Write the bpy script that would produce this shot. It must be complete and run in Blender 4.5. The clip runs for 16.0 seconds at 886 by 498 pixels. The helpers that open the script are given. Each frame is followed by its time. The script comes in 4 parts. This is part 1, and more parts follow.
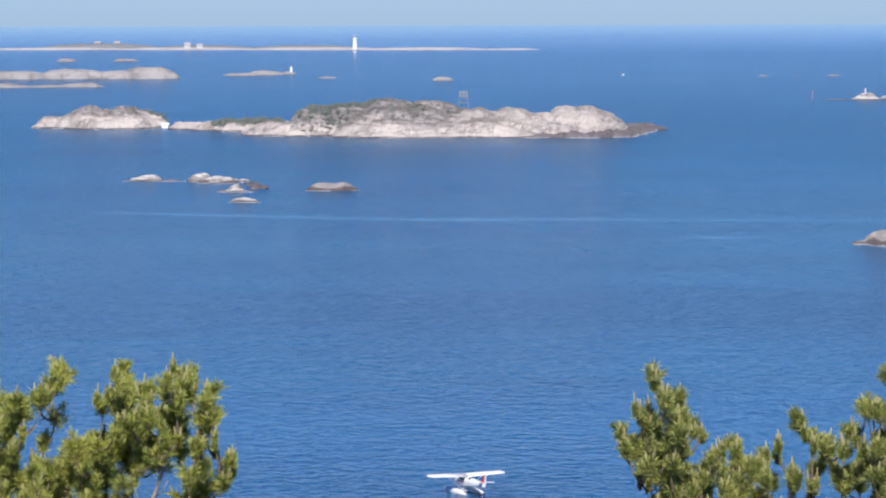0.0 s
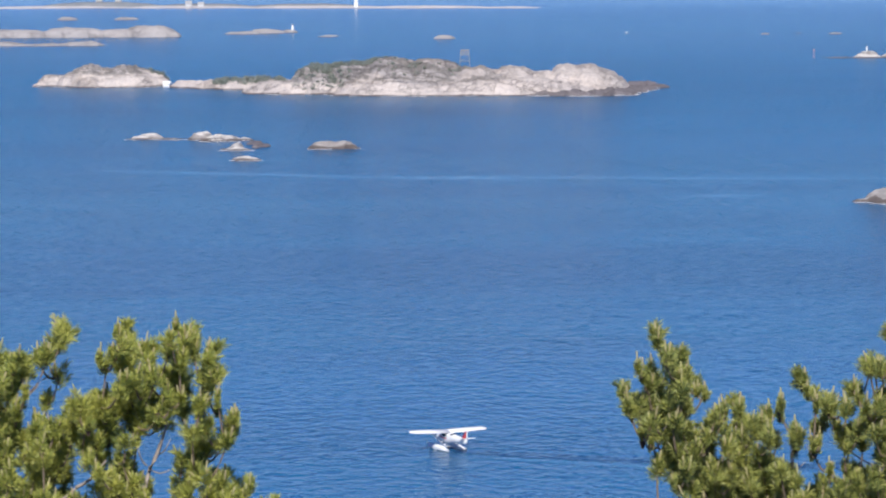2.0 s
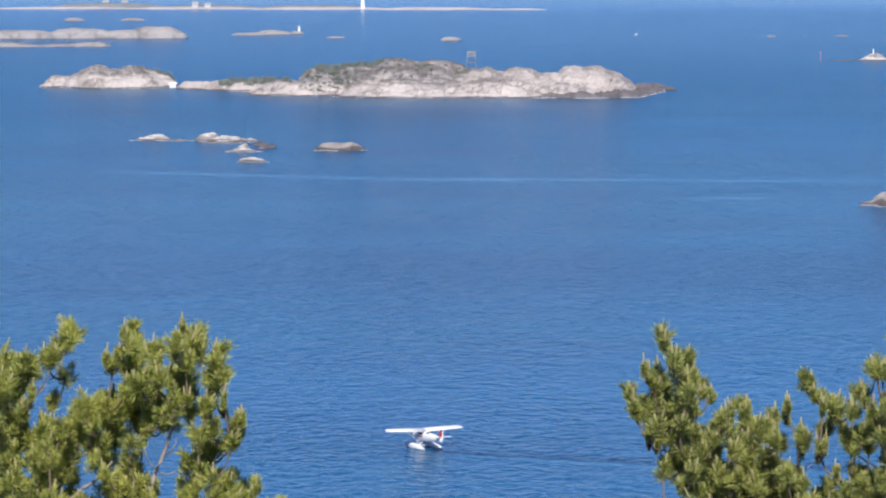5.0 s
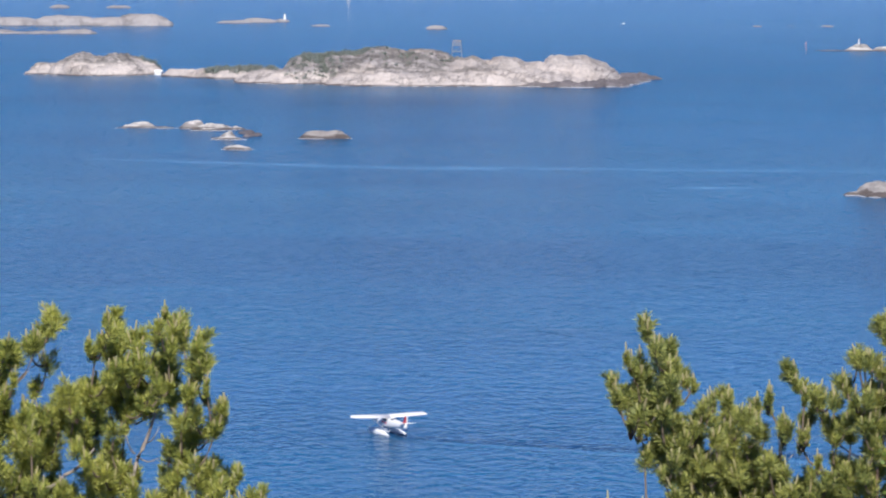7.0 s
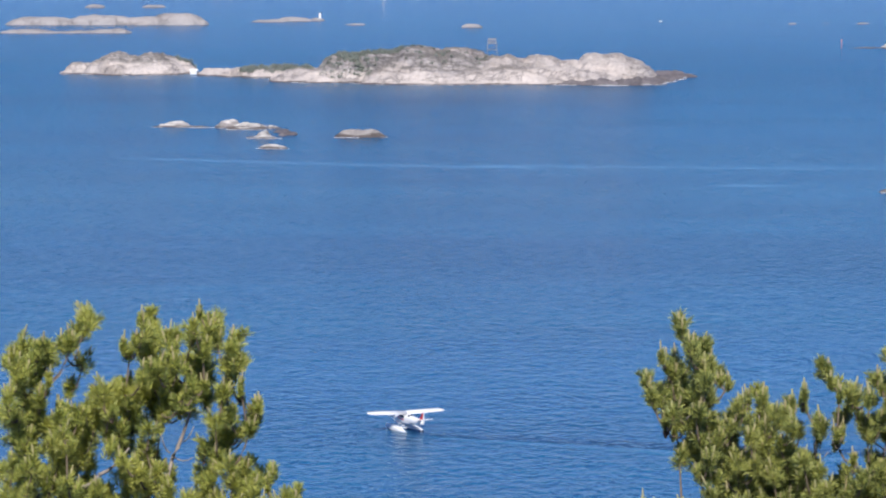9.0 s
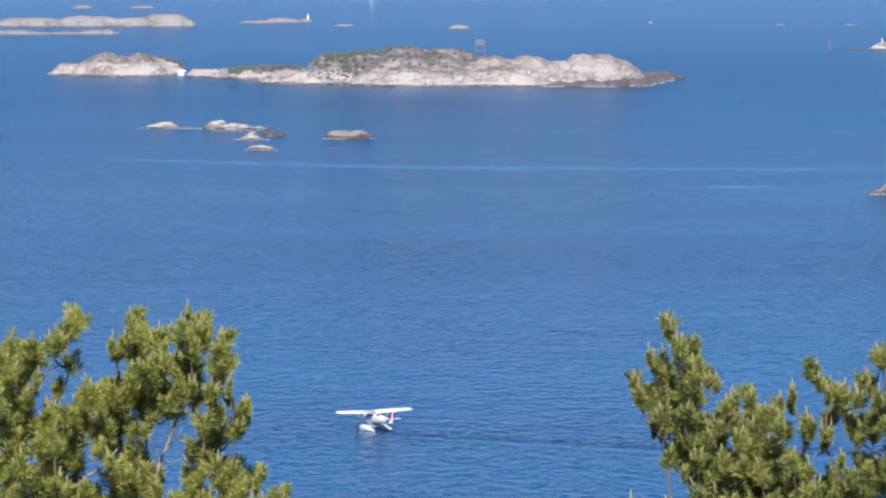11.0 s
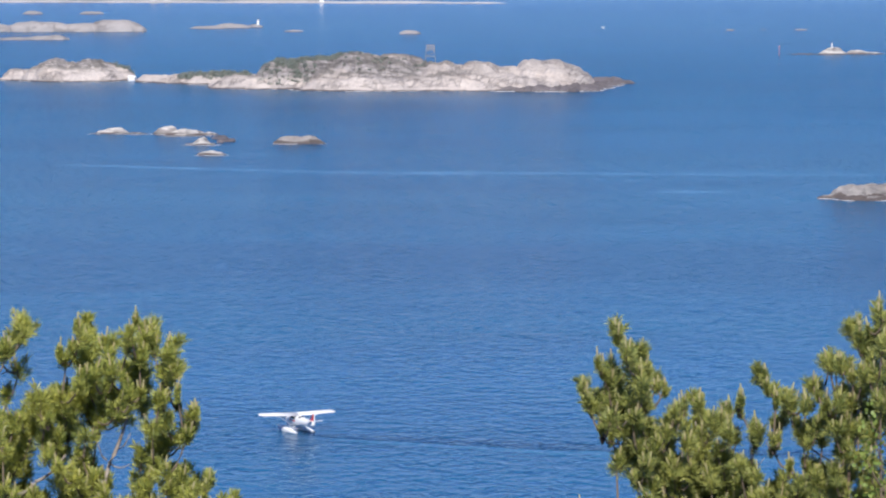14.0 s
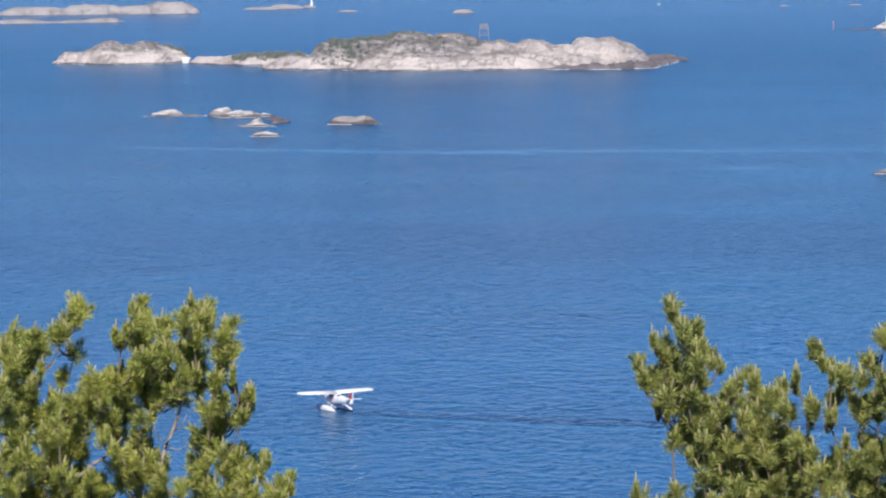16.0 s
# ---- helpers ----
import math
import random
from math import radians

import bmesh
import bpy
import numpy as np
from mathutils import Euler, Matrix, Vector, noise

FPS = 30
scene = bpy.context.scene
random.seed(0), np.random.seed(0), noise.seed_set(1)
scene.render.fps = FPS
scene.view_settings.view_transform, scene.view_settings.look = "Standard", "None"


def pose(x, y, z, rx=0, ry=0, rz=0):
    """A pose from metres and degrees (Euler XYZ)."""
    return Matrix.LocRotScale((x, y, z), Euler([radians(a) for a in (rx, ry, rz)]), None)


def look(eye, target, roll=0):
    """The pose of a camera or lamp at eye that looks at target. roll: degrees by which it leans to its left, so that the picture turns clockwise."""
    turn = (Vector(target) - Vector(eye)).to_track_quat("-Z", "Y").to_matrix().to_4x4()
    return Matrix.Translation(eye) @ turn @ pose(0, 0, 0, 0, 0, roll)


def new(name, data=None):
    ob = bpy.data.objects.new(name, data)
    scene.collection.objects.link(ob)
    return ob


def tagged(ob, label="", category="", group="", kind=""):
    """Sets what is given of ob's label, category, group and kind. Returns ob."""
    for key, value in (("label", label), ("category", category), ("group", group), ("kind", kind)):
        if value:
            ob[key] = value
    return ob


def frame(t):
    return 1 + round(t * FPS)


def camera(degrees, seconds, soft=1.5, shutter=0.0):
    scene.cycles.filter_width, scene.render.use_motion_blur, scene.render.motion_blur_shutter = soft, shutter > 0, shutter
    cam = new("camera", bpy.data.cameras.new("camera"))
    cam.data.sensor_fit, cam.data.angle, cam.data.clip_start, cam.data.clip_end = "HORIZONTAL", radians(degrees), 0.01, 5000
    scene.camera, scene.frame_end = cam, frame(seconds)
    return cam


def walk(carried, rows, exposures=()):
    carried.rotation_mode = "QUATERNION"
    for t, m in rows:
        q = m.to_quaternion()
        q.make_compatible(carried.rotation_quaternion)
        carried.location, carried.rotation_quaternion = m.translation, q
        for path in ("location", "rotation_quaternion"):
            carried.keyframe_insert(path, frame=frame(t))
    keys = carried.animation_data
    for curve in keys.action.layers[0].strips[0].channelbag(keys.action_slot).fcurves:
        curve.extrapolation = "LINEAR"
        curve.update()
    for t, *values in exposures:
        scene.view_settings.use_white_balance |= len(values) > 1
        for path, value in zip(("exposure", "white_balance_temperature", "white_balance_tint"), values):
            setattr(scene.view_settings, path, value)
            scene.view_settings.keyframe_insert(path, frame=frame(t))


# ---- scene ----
# ---------------------------------------------------------------- camera
EYE = 64.0
cam = camera(12.0, 16.0, soft=2.2)
# seconds, sideways sway in metres, pitch, roll and pan in degrees
walk(cam, [(t, pose(sx, 0, EYE, 90 + tilt, 0, pan) @ pose(0, 0, 0, 0, 0, roll)) for t, sx, tilt, roll, pan in (
    (0.0, -0.000, -3.786, -0.193, 0.104),
    (0.2, -0.001, -3.759, -0.041, 0.171),
    (0.3, -0.001, -3.876, -0.046, 0.175),
    (0.4, -0.001, -4.297, -0.137, 0.183),
    (0.5, -0.002, -4.301, -0.073, 0.167),
    (0.7, -0.002, -4.311, 0.004, 0.047),
    (0.8, -0.003, -4.291, 0.058, -0.019),
    (1.0, -0.003, -4.263, 0.022, -0.002),
    (1.2, -0.004, -4.072, 0.151, 0.092),
    (1.3, -0.004, -4.009, 0.097, 0.112),
    (1.5, -0.005, -3.898, 0.150, 0.162),
    (1.7, -0.006, -3.893, 0.010, 0.159),
    (1.8, -0.006, -4.055, -0.175, 0.147),
    (2.0, -0.007, -4.353, -0.234, 0.126),
    (2.2, -0.008, -4.465, -0.227, 0.083),
    (2.3, -0.008, -4.483, -0.159, -0.031),
    (2.5, -0.009, -4.299, -0.067, -0.096),
    (2.7, -0.009, -4.183, 0.043, -0.221),
    (2.8, -0.010, -4.174, 0.011, -0.252),
    (3.0, -0.010, -4.577, 0.011, -0.256),
    (3.2, -0.011, -4.898, 0.174, -0.081),
    (3.3, -0.011, -4.945, 0.173, -0.025),
    (3.5, -0.012, -4.749, 0.063, 0.038),
    (3.7, -0.013, -4.035, 0.209, 0.173),
    (3.8, -0.013, -4.001, 0.067, 0.218),
    (4.0, -0.014, -4.035, -0.140, 0.210),
    (4.2, -0.014, -4.226, -0.180, 0.169),
    (6.3, -0.004, -4.375, 0.137, 0.248),
    (6.5, -0.003, -4.385, 0.099, 0.178),
    (6.7, -0.002, -4.402, 0.083, 0.147),
    (6.8, -0.001, -4.428, 0.051, 0.105),
    (7.0, -0.000, -4.484, 0.158, -0.000),
    (7.2, 0.001, -4.538, 0.007, -0.074),
    (7.3, 0.001, -4.550, 0.021, -0.118),
    (7.5, 0.002, -4.583, 0.059, -0.023),
    (7.7, 0.003, -4.228, 0.103, 0.264),
    (7.8, 0.004, -4.105, 0.041, 0.342),
    (8.0, 0.005, -3.974, -0.029, 0.450),
    (8.2, 0.006, -3.899, -0.165, 0.574),
    (8.3, 0.006, -4.012, -0.227, 0.591),
    (8.5, 0.007, -4.124, -0.253, 0.557),
    (8.7, 0.008, -4.194, -0.117, 0.526),
    (8.8, 0.009, -4.275, 0.028, 0.533),
    (9.0, 0.010, -4.505, -0.036, 0.488),
    (9.2, 0.011, -4.698, 0.019, 0.250),
    (11.3, 0.007, -4.366, -0.023, 0.350),
    (11.5, 0.008, -4.163, -0.106, 0.333),
    (11.7, 0.009, -4.071, -0.213, 0.306),
    (11.8, 0.010, -4.069, -0.244, 0.221),
    (12.0, 0.011, -4.186, -0.122, -0.122),
    (12.2, 0.012, -4.534, 0.069, -0.299),
    (12.3, 0.013, -4.668, 0.090, -0.336),
    (12.5, 0.014, -4.802, 0.024, -0.397),
    (12.7, 0.015, -4.952, -0.004, -0.212),
    (12.8, 0.015, -5.022, -0.007, -0.148),
    (13.0, 0.016, -5.073, -0.039, -0.106),
    (13.2, 0.017, -4.740, -0.069, -0.151),
    (13.3, 0.018, -4.619, -0.163, -0.165),
    (13.5, 0.019, -4.512, -0.034, -0.187),
    (13.7, 0.020, -4.422, -0.119, -0.260),
    (13.8, 0.021, -4.400, -0.088, -0.300),
    (14.0, 0.022, -4.418, -0.035, -0.351),
    (14.2, 0.023, -4.549, -0.111, -0.300),
    (14.3, 0.023, -4.631, -0.114, -0.288),
    (14.5, 0.025, -4.778, -0.253, -0.290),
    (14.7, 0.026, -4.857, -0.391, -0.353),
    (14.8, 0.026, -4.847, -0.534, -0.435),
    (15.0, 0.027, -4.838, -0.522, -0.488),
    (15.2, 0.028, -4.796, -0.680, -0.543),
    (15.3, 0.029, -4.775, -0.646, -0.462),
    (15.5, 0.030, -4.738, -0.650, 0.009),
    (15.7, 0.031, -4.714, -0.711, 0.184),
    (15.8, 0.032, -4.710, -0.686, 0.274),
    (16.0, 0.033, -4.698, -0.638, 0.411),
)])

# ---------------------------------------------------------------- light
SUN_ELEV, SUN_AZ = 42.0, 180.0          # azimuth clockwise from +Y: behind the viewer
world = bpy.data.worlds.new("sky")
scene.world = world
world.use_nodes = True
wn = world.node_tree.nodes
sky = wn.new("ShaderNodeTexSky")
sky.sky_type, sky.sun_disc = "NISHITA", False
sky.sun_elevation, sky.sun_rotation = radians(SUN_ELEV), radians(SUN_AZ)
sky.altitude = 1500
sky.air_density, sky.dust_density, sky.ozone_density = 1.0, 0.05, 4.0
tint = wn.new("ShaderNodeMix")          # clear sea air: a slightly bluer sky
tint.data_type, tint.blend_type = "RGBA", "MULTIPLY"
tint.inputs[0].default_value, tint.inputs[7].default_value = 1.0, (0.55, 0.765, 1.33, 1)
world.node_tree.links.new(sky.outputs[0], tint.inputs[6])
world.node_tree.links.new(tint.outputs[2], wn["Background"].inputs[0])
wn["Background"].inputs[1].default_value = 0.069
sun = new("sun", bpy.data.lights.new("sun", "SUN"))
sun.data.energy, sun.data.angle, sun.data.color = 5.0, radians(0.55), (1.0, 0.95, 0.88)
az, el = radians(SUN_AZ), radians(SUN_ELEV)
sun.matrix_world = look((math.sin(az) * math.cos(el), math.cos(az) * math.cos(el), math.sin(el)), (0, 0, 0))
scene.view_settings.exposure = 0.1


# ---------------------------------------------------------------- materials
class Nodes:
    """Short hands for a node material."""

    def __init__(self, name):
        self.mat = bpy.data.materials.new(name)
        self.mat.use_nodes = True
        self.tree = self.mat.node_tree
        self.bsdf = self.tree.nodes["Principled BSDF"]
        self.coord = self.tree.nodes.new("ShaderNodeTexCoord").outputs["Object"]

    def link(self, a, b):
        self.tree.links.new(a, b)

    def scaled(self, sx, sy, sz, turn=0.0):
        n = self.tree.nodes.new("ShaderNodeMapping")
        n.inputs["Scale"].default_value = (sx, sy, sz)
        n.inputs["Rotation"].default_value = (0, 0, radians(turn))
        self.link(self.coord, n.inputs["Vector"])
        return n.outputs[0]

    def slanted(self, sx, sy, sz, tilt):
        n = self.tree.nodes.new("ShaderNodeMapping")
        n.vector_type = "TEXTURE"
        n.inputs["Scale"].default_value = (1 / sx, 1 / sy, 1 / sz)
        n.inputs["Rotation"].default_value = (0, radians(tilt), 0)
        self.link(self.coord, n.inputs["Vector"])
        return n.outputs[0]

    def noise(self, scale, detail=4.0, rough=0.55, vec=None, distort=0.0):
        n = self.tree.nodes.new("ShaderNodeTexNoise")
        n.inputs["Scale"].default_value, n.inputs["Detail"].default_value = scale, detail
        n.inputs["Roughness"].default_value, n.inputs["Distortion"].default_value = rough, distort
        self.link(vec or self.coord, n.inputs["Vector"])
        return n.outputs["Fac"]

    def ramp(self, fac, *stops):
        n = self.tree.nodes.new("ShaderNodeValToRGB")
        e = n.color_ramp.elements
        while len(e) < len(stops):
            e.new(0.5)
        for i, (p, c) in enumerate(stops):
            e[i].position = p
            e[i].color = (*c, 1) if isinstance(c, tuple) else (c, c, c, 1)
        self.link(fac, n.inputs[0])
        return n.outputs[0]

    def math(self, op, a, b):
        n = self.tree.nodes.new("ShaderNodeMath")
        n.operation = op
        for i, v in enumerate((a, b)):
            if isinstance(v, (int, float)):
                n.inputs[i].default_value = v
            else:
                self.link(v, n.inputs[i])
        return n.outputs[0]

    def mix(self, fac, a, b):
        n = self.tree.nodes.new("ShaderNodeMix")
        n.data_type = "RGBA"
        for sock, v in ((n.inputs[0], fac), (n.inputs[6], a), (n.inputs[7], b)):
            if isinstance(v, tuple):
                sock.default_value = (*v, 1)
            elif isinstance(v, (int, float)):
                sock.default_value = v
            else:
                self.link(v, sock)
        return n.outputs[2]

    def bump(self, height, strength, distance, base=None):
        n = self.tree.nodes.new("ShaderNodeBump")
        if isinstance(strength, (int, float)):
            n.inputs["Strength"].default_value = strength
        else:
            self.link(strength, n.inputs["Strength"])
        n.inputs["Distance"].default_value = distance
        self.link(height, n.inputs["Height"])
        if base:
            self.link(base, n.inputs["Normal"])
        self.link(n.outputs[0], self.bsdf.inputs["Normal"])
        return n.outputs[0]

    def z(self):
        n = self.tree.nodes.new("ShaderNodeSeparateXYZ")
        self.link(self.coord, n.inputs[0])
        return n.outputs[2]

    def island(self):
        return self.tree.nodes.new("ShaderNodeNewGeometry").outputs["Random Per Island"]

    def slope(self):
        g = self.tree.nodes.new("ShaderNodeNewGeometry")
        n = self.tree.nodes.new("ShaderNodeSeparateXYZ")
        self.link(g.outputs["Normal"], n.inputs[0])
        return n.outputs[2]

    def done(self, colour=None, rough=0.6, **other):
        if colour is not None:
            if isinstance(colour, tuple):
                self.bsdf.inputs["Base Color"].default_value = (*colour, 1)
            else:
                self.link(colour, self.bsdf.inputs["Base Color"])
        if isinstance(rough, (int, float)):
            self.bsdf.inputs["Roughness"].default_value = rough
        else:
            self.link(rough, self.bsdf.inputs["Roughness"])
        for k, v in other.items():
            self.bsdf.inputs[k.replace("_", " ")].default_value = v
        return self.mat


def water_material(name, ripple=1.0, wave=1.0, colour=(0.003, 0.075, 0.176), colour2=(0.009, 0.125, 0.270)):
    """Wind-ruffled sea: three sizes of ripple, the wind's bands over it."""
    n = Nodes(name)
    bands = n.noise(1.0, 3.0, 0.55, n.scaled(0.0032, 0.014, 1, 3))
    gust = n.ramp(bands, (0.38, 0.7), (0.60, 1.1))
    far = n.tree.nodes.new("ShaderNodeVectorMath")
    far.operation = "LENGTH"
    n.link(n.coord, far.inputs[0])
    # ripple dies out far off, so the sea pales as through haze
    haze_fade = n.ramp(n.math("DIVIDE", far.outputs[1], 5000.0), (0.09, 0.2), (0.12, 0.34), (0.16, 0.7), (0.2, 1.0), (0.35, 1.0), (0.55, 0.6), (0.7, 0.17), (0.85, 0.05), (0.97, 0.01))
    gust = n.math("MULTIPLY", gust, haze_fade)
    small = n.ramp(n.noise(1.0, 3.0, 0.5, n.scaled(0.42, 0.34, 1, -6), 0.9), (0.28, 0.0), (0.5, 0.35), (0.72, 1.0))
    mid = n.noise(1.0, 2.0, 0.5, n.scaled(0.17, 0.14, 1, 9), 0.3)
    big = n.noise(1.0, 2.0, 0.5, n.scaled(0.07, 0.045, 1, -5))
    b = n.bump(big, haze_fade, 0.6 * wave)
    b = n.bump(mid, gust, 1.05 * wave, b)
    n.bump(small, gust, 1.75 * ripple, b)
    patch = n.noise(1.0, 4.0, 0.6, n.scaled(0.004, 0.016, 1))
    # gloss by distance: mutes the island's reflection, then imitates haze towards the horizon
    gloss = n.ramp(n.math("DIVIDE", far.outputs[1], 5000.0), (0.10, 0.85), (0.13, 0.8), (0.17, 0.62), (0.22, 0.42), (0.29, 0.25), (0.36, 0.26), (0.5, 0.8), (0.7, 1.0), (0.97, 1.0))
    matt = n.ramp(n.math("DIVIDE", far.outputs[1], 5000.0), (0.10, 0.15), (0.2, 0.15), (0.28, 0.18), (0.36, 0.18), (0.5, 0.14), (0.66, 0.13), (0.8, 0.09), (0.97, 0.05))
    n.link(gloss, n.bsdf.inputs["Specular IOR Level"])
    # long cat's-paw across the bay: wind-dulled sky reflection painted as darker colour
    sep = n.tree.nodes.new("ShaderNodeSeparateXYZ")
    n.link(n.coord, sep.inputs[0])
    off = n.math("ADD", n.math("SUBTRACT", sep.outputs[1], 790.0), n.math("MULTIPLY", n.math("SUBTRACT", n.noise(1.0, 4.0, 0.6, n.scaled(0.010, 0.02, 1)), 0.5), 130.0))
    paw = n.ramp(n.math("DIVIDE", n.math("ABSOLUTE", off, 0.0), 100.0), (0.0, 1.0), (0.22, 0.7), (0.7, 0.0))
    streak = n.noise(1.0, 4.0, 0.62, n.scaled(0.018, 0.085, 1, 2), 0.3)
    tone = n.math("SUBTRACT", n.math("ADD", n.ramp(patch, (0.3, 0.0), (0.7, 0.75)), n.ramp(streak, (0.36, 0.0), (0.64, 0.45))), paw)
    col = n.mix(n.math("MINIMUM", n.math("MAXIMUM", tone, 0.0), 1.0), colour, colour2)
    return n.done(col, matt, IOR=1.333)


def rock_material(name, pale=(0.56, 0.50, 0.465), grey=(0.29, 0.273, 0.275), dark=(0.115, 0.095, 0.09), heath=0.0, tide=0.55, white=0.0, speck=0.5):
    """Sea-worn granite: washed pale slabs below, lichen-grey backs above, long joints, a dark tide line, heath in hollows."""
    n = Nodes(name)
    grain = n.noise(0.9, 7.0, 0.72)
    broad = n.noise(0.055, 5.0, 0.6, None, 0.5)
    sheet = n.noise(1.0, 5.0, 0.62, n.slanted(0.05, 0.10, 0.34, 9), 0.4)
    mottle = n.ramp(n.math("ADD", n.math("MULTIPLY", broad, 0.55), n.math("MULTIPLY", sheet, 0.45)), (0.44, 0.0), (0.58, 0.8))
    lee = None
    if heath:
        sep = n.tree.nodes.new("ShaderNodeSeparateXYZ")
        n.link(n.coord, sep.inputs[0])
        # the bare eastern end is evenly washed; lichen greys the rest above the spray
        lee = n.ramp(n.math("DIVIDE", n.math("ADD", sep.outputs[0], 100.0), 200.0), (0.50, 1.0), (0.66, 0.22))
        spray = n.math("ADD", n.math("DIVIDE", n.z(), 12.0), n.math("MULTIPLY", n.math("SUBTRACT", sheet, 0.5), 1.3))
        lichen = n.math("MULTIPLY", n.ramp(spray, (0.30, 0.0), (0.52, 0.85)), lee)
        mottle = n.math("MAXIMUM", n.math("MULTIPLY", mottle, 0.55), lichen)
    col = n.mix(mottle, pale, grey)
    warm = n.noise(0.05, 4.0, 0.6)
    col = n.mix(n.ramp(warm, (0.50, 0.0), (0.66, 0.5 if heath else 0.12)), col, (0.53, 0.445, 0.385))
    col = n.mix(n.ramp(grain, (0.34, 0.9 * speck), (0.49, 0.0)), col, (0.24, 0.21, 0.21))
    col = n.mix(n.ramp(grain, (0.53, 0.0), (0.66, 0.5)), col, tuple(min(0.7, 1.12 * c) for c in pale))
    # long joints: steep ones, and fainter ones leaning across them
    where = n.noise(0.07, 3.0, 0.6, None, 0.3)
    lines = None
    for sx, sy, sz, tilt, width, low in ((0.15, 0.04, 0.07, 26, 0.026, 0.49), (0.05, 0.04, 0.26, -9, 0.022, 0.46), (0.42, 0.07, 0.12, 34, 0.040, 0.55)):
        cells = n.tree.nodes.new("ShaderNodeTexVoronoi")
        cells.feature = "DISTANCE_TO_EDGE"
        cells.inputs["Scale"].default_value = 1.0
        warp = n.tree.nodes.new("ShaderNodeVectorMath")
        n.link(n.slanted(sx, sy, sz, tilt), warp.inputs[0])
        n.link(n.math("MULTIPLY", grain, 0.55), warp.inputs[1])
        n.link(warp.outputs[0], cells.inputs["Vector"])
        one = n.math("MULTIPLY", n.ramp(cells.outputs["Distance"], (0.0, 1.0), (width * 0.5, 0.7), (width, 0.0)), n.ramp(where, (low - 0.05, 0.0), (low + 0.06, 1.0)))
        lines = one if lines is None else n.math("MAXIMUM", lines, one)
    col = n.mix(n.math("MULTIPLY", lines, min(0.6, 1.1 * speck)), col, (0.13, 0.115, 0.118))
    if white:
        top = n.math("MULTIPLY", n.ramp(n.slope(), (0.70, 0.0), (0.92, 1.0)), n.ramp(n.noise(0.3, 5.0, 0.65), (0.40, 0.0), (0.50, 1.0)))
        col = n.mix(n.math("MULTIPLY", top, white), col, (0.70, 0.67, 0.63))
    if heath:
        cover = n.noise(1.0, 6.0, 0.66, n.slanted(0.07, 0.09, 0.30, 7), 0.6)
        flat = n.ramp(n.slope(), (0.35, 0.0), (0.70, 1.0))
        spread = n.math("MULTIPLY", n.math("MULTIPLY", n.ramp(cover, (0.47 - 0.04 * heath, 0.0), (0.53, 0.9)), flat), lee)
        high = n.ramp(n.math("DIVIDE", n.z(), 10.0), (0.34, 0.0), (0.60, 1.0))
        col = n.mix(n.math("MULTIPLY", spread, high), col, n.mix(n.ramp(grain, (0.4, 0.0), (0.6, 1.0)), (0.115, 0.107, 0.103), (0.19, 0.177, 0.165)))
    wob = n.math("MULTIPLY", n.noise(0.22, 5.0, 0.65), 2.0 * tide)
    level = n.math("SUBTRACT", n.math("ADD", n.z(), tide), wob)
    band = n.ramp(level, (0.0, 1.0), (0.45 * tide, 1.0), (0.85 * tide, 0.0))
    col = n.mix(band, col, dark)
    b = n.bump(sheet, 0.5, 1.6)
    b = n.bump(n.noise(0.45, 6.0, 0.66), 0.35, 0.8, b)
    n.bump(lines, 0.6, -0.7, b)
    return n.done(col, 0.85)


def plain_material(name, colour, rough=0.5, vary=0.12, size=3.0, **other):
    n = Nodes(name)
    f = n.noise(size, 5.0, 0.6)
    low = tuple(c * (1 - vary) for c in colour)
    n.bump(n.noise(size * 6, 3.0), 0.06, 0.02)
    return n.done(n.mix(n.ramp(f, (0.3, 0.0), (0.7, 1.0)), low, colour), rough, **other)


def needle_material(name, a, b, c):
    n = Nodes(name)
    r = n.island()
    col = n.ramp(r, (0.0, a), (0.45, b), (1.0, c))
    patch = n.noise(3.0, 3.0)
    col = n.mix(n.ramp(patch, (0.35, 0.0), (0.7, 0.5)), col, c)
    n.done(col, 0.5)
    glow = n.tree.nodes.new("ShaderNodeBsdfTranslucent")
    both = n.tree.nodes.new("ShaderNodeMixShader")
    both.inputs[0].default_value = 0.25
    n.link(col, glow.inputs[0])
    n.link(n.bsdf.outputs[0], both.inputs[1])
    n.link(glow.outputs[0], both.inputs[2])
    n.link(both.outputs[0], n.tree.nodes["Material Output"].inputs[0])
    return n.mat


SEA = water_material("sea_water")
# wake darker, wash and slick paler: their sky reflection is put into the colours
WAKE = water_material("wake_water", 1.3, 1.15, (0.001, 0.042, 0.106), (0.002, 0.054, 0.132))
WAKE_SHEEN = water_material("wake_sheen_water", 0.9, 0.9, (0.040, 0.170, 0.305), (0.048, 0.185, 0.325))
SLICK = water_material("slick_sheen_water", 0.35, 0.35, (0.060, 0.21, 0.375), (0.070, 0.225, 0.395))
ROCK = rock_material("granite", heath=1.0, tide=0.8)
ROCK_REEF = rock_material("dark_reef_rock", pale=(0.18, 0.162, 0.175), grey=(0.10, 0.092, 0.10), tide=0.3)
ROCK_BARE = rock_material("bare_granite", pale=(0.32, 0.295, 0.28), grey=(0.19, 0.178, 0.175), tide=0.75, white=0.95, speck=0.8)
ROCK_GREY = rock_material("grey_granite", pale=(0.30, 0.28, 0.268), grey=(0.19, 0.18, 0.178), tide=1.6, white=0.2, speck=0.75)
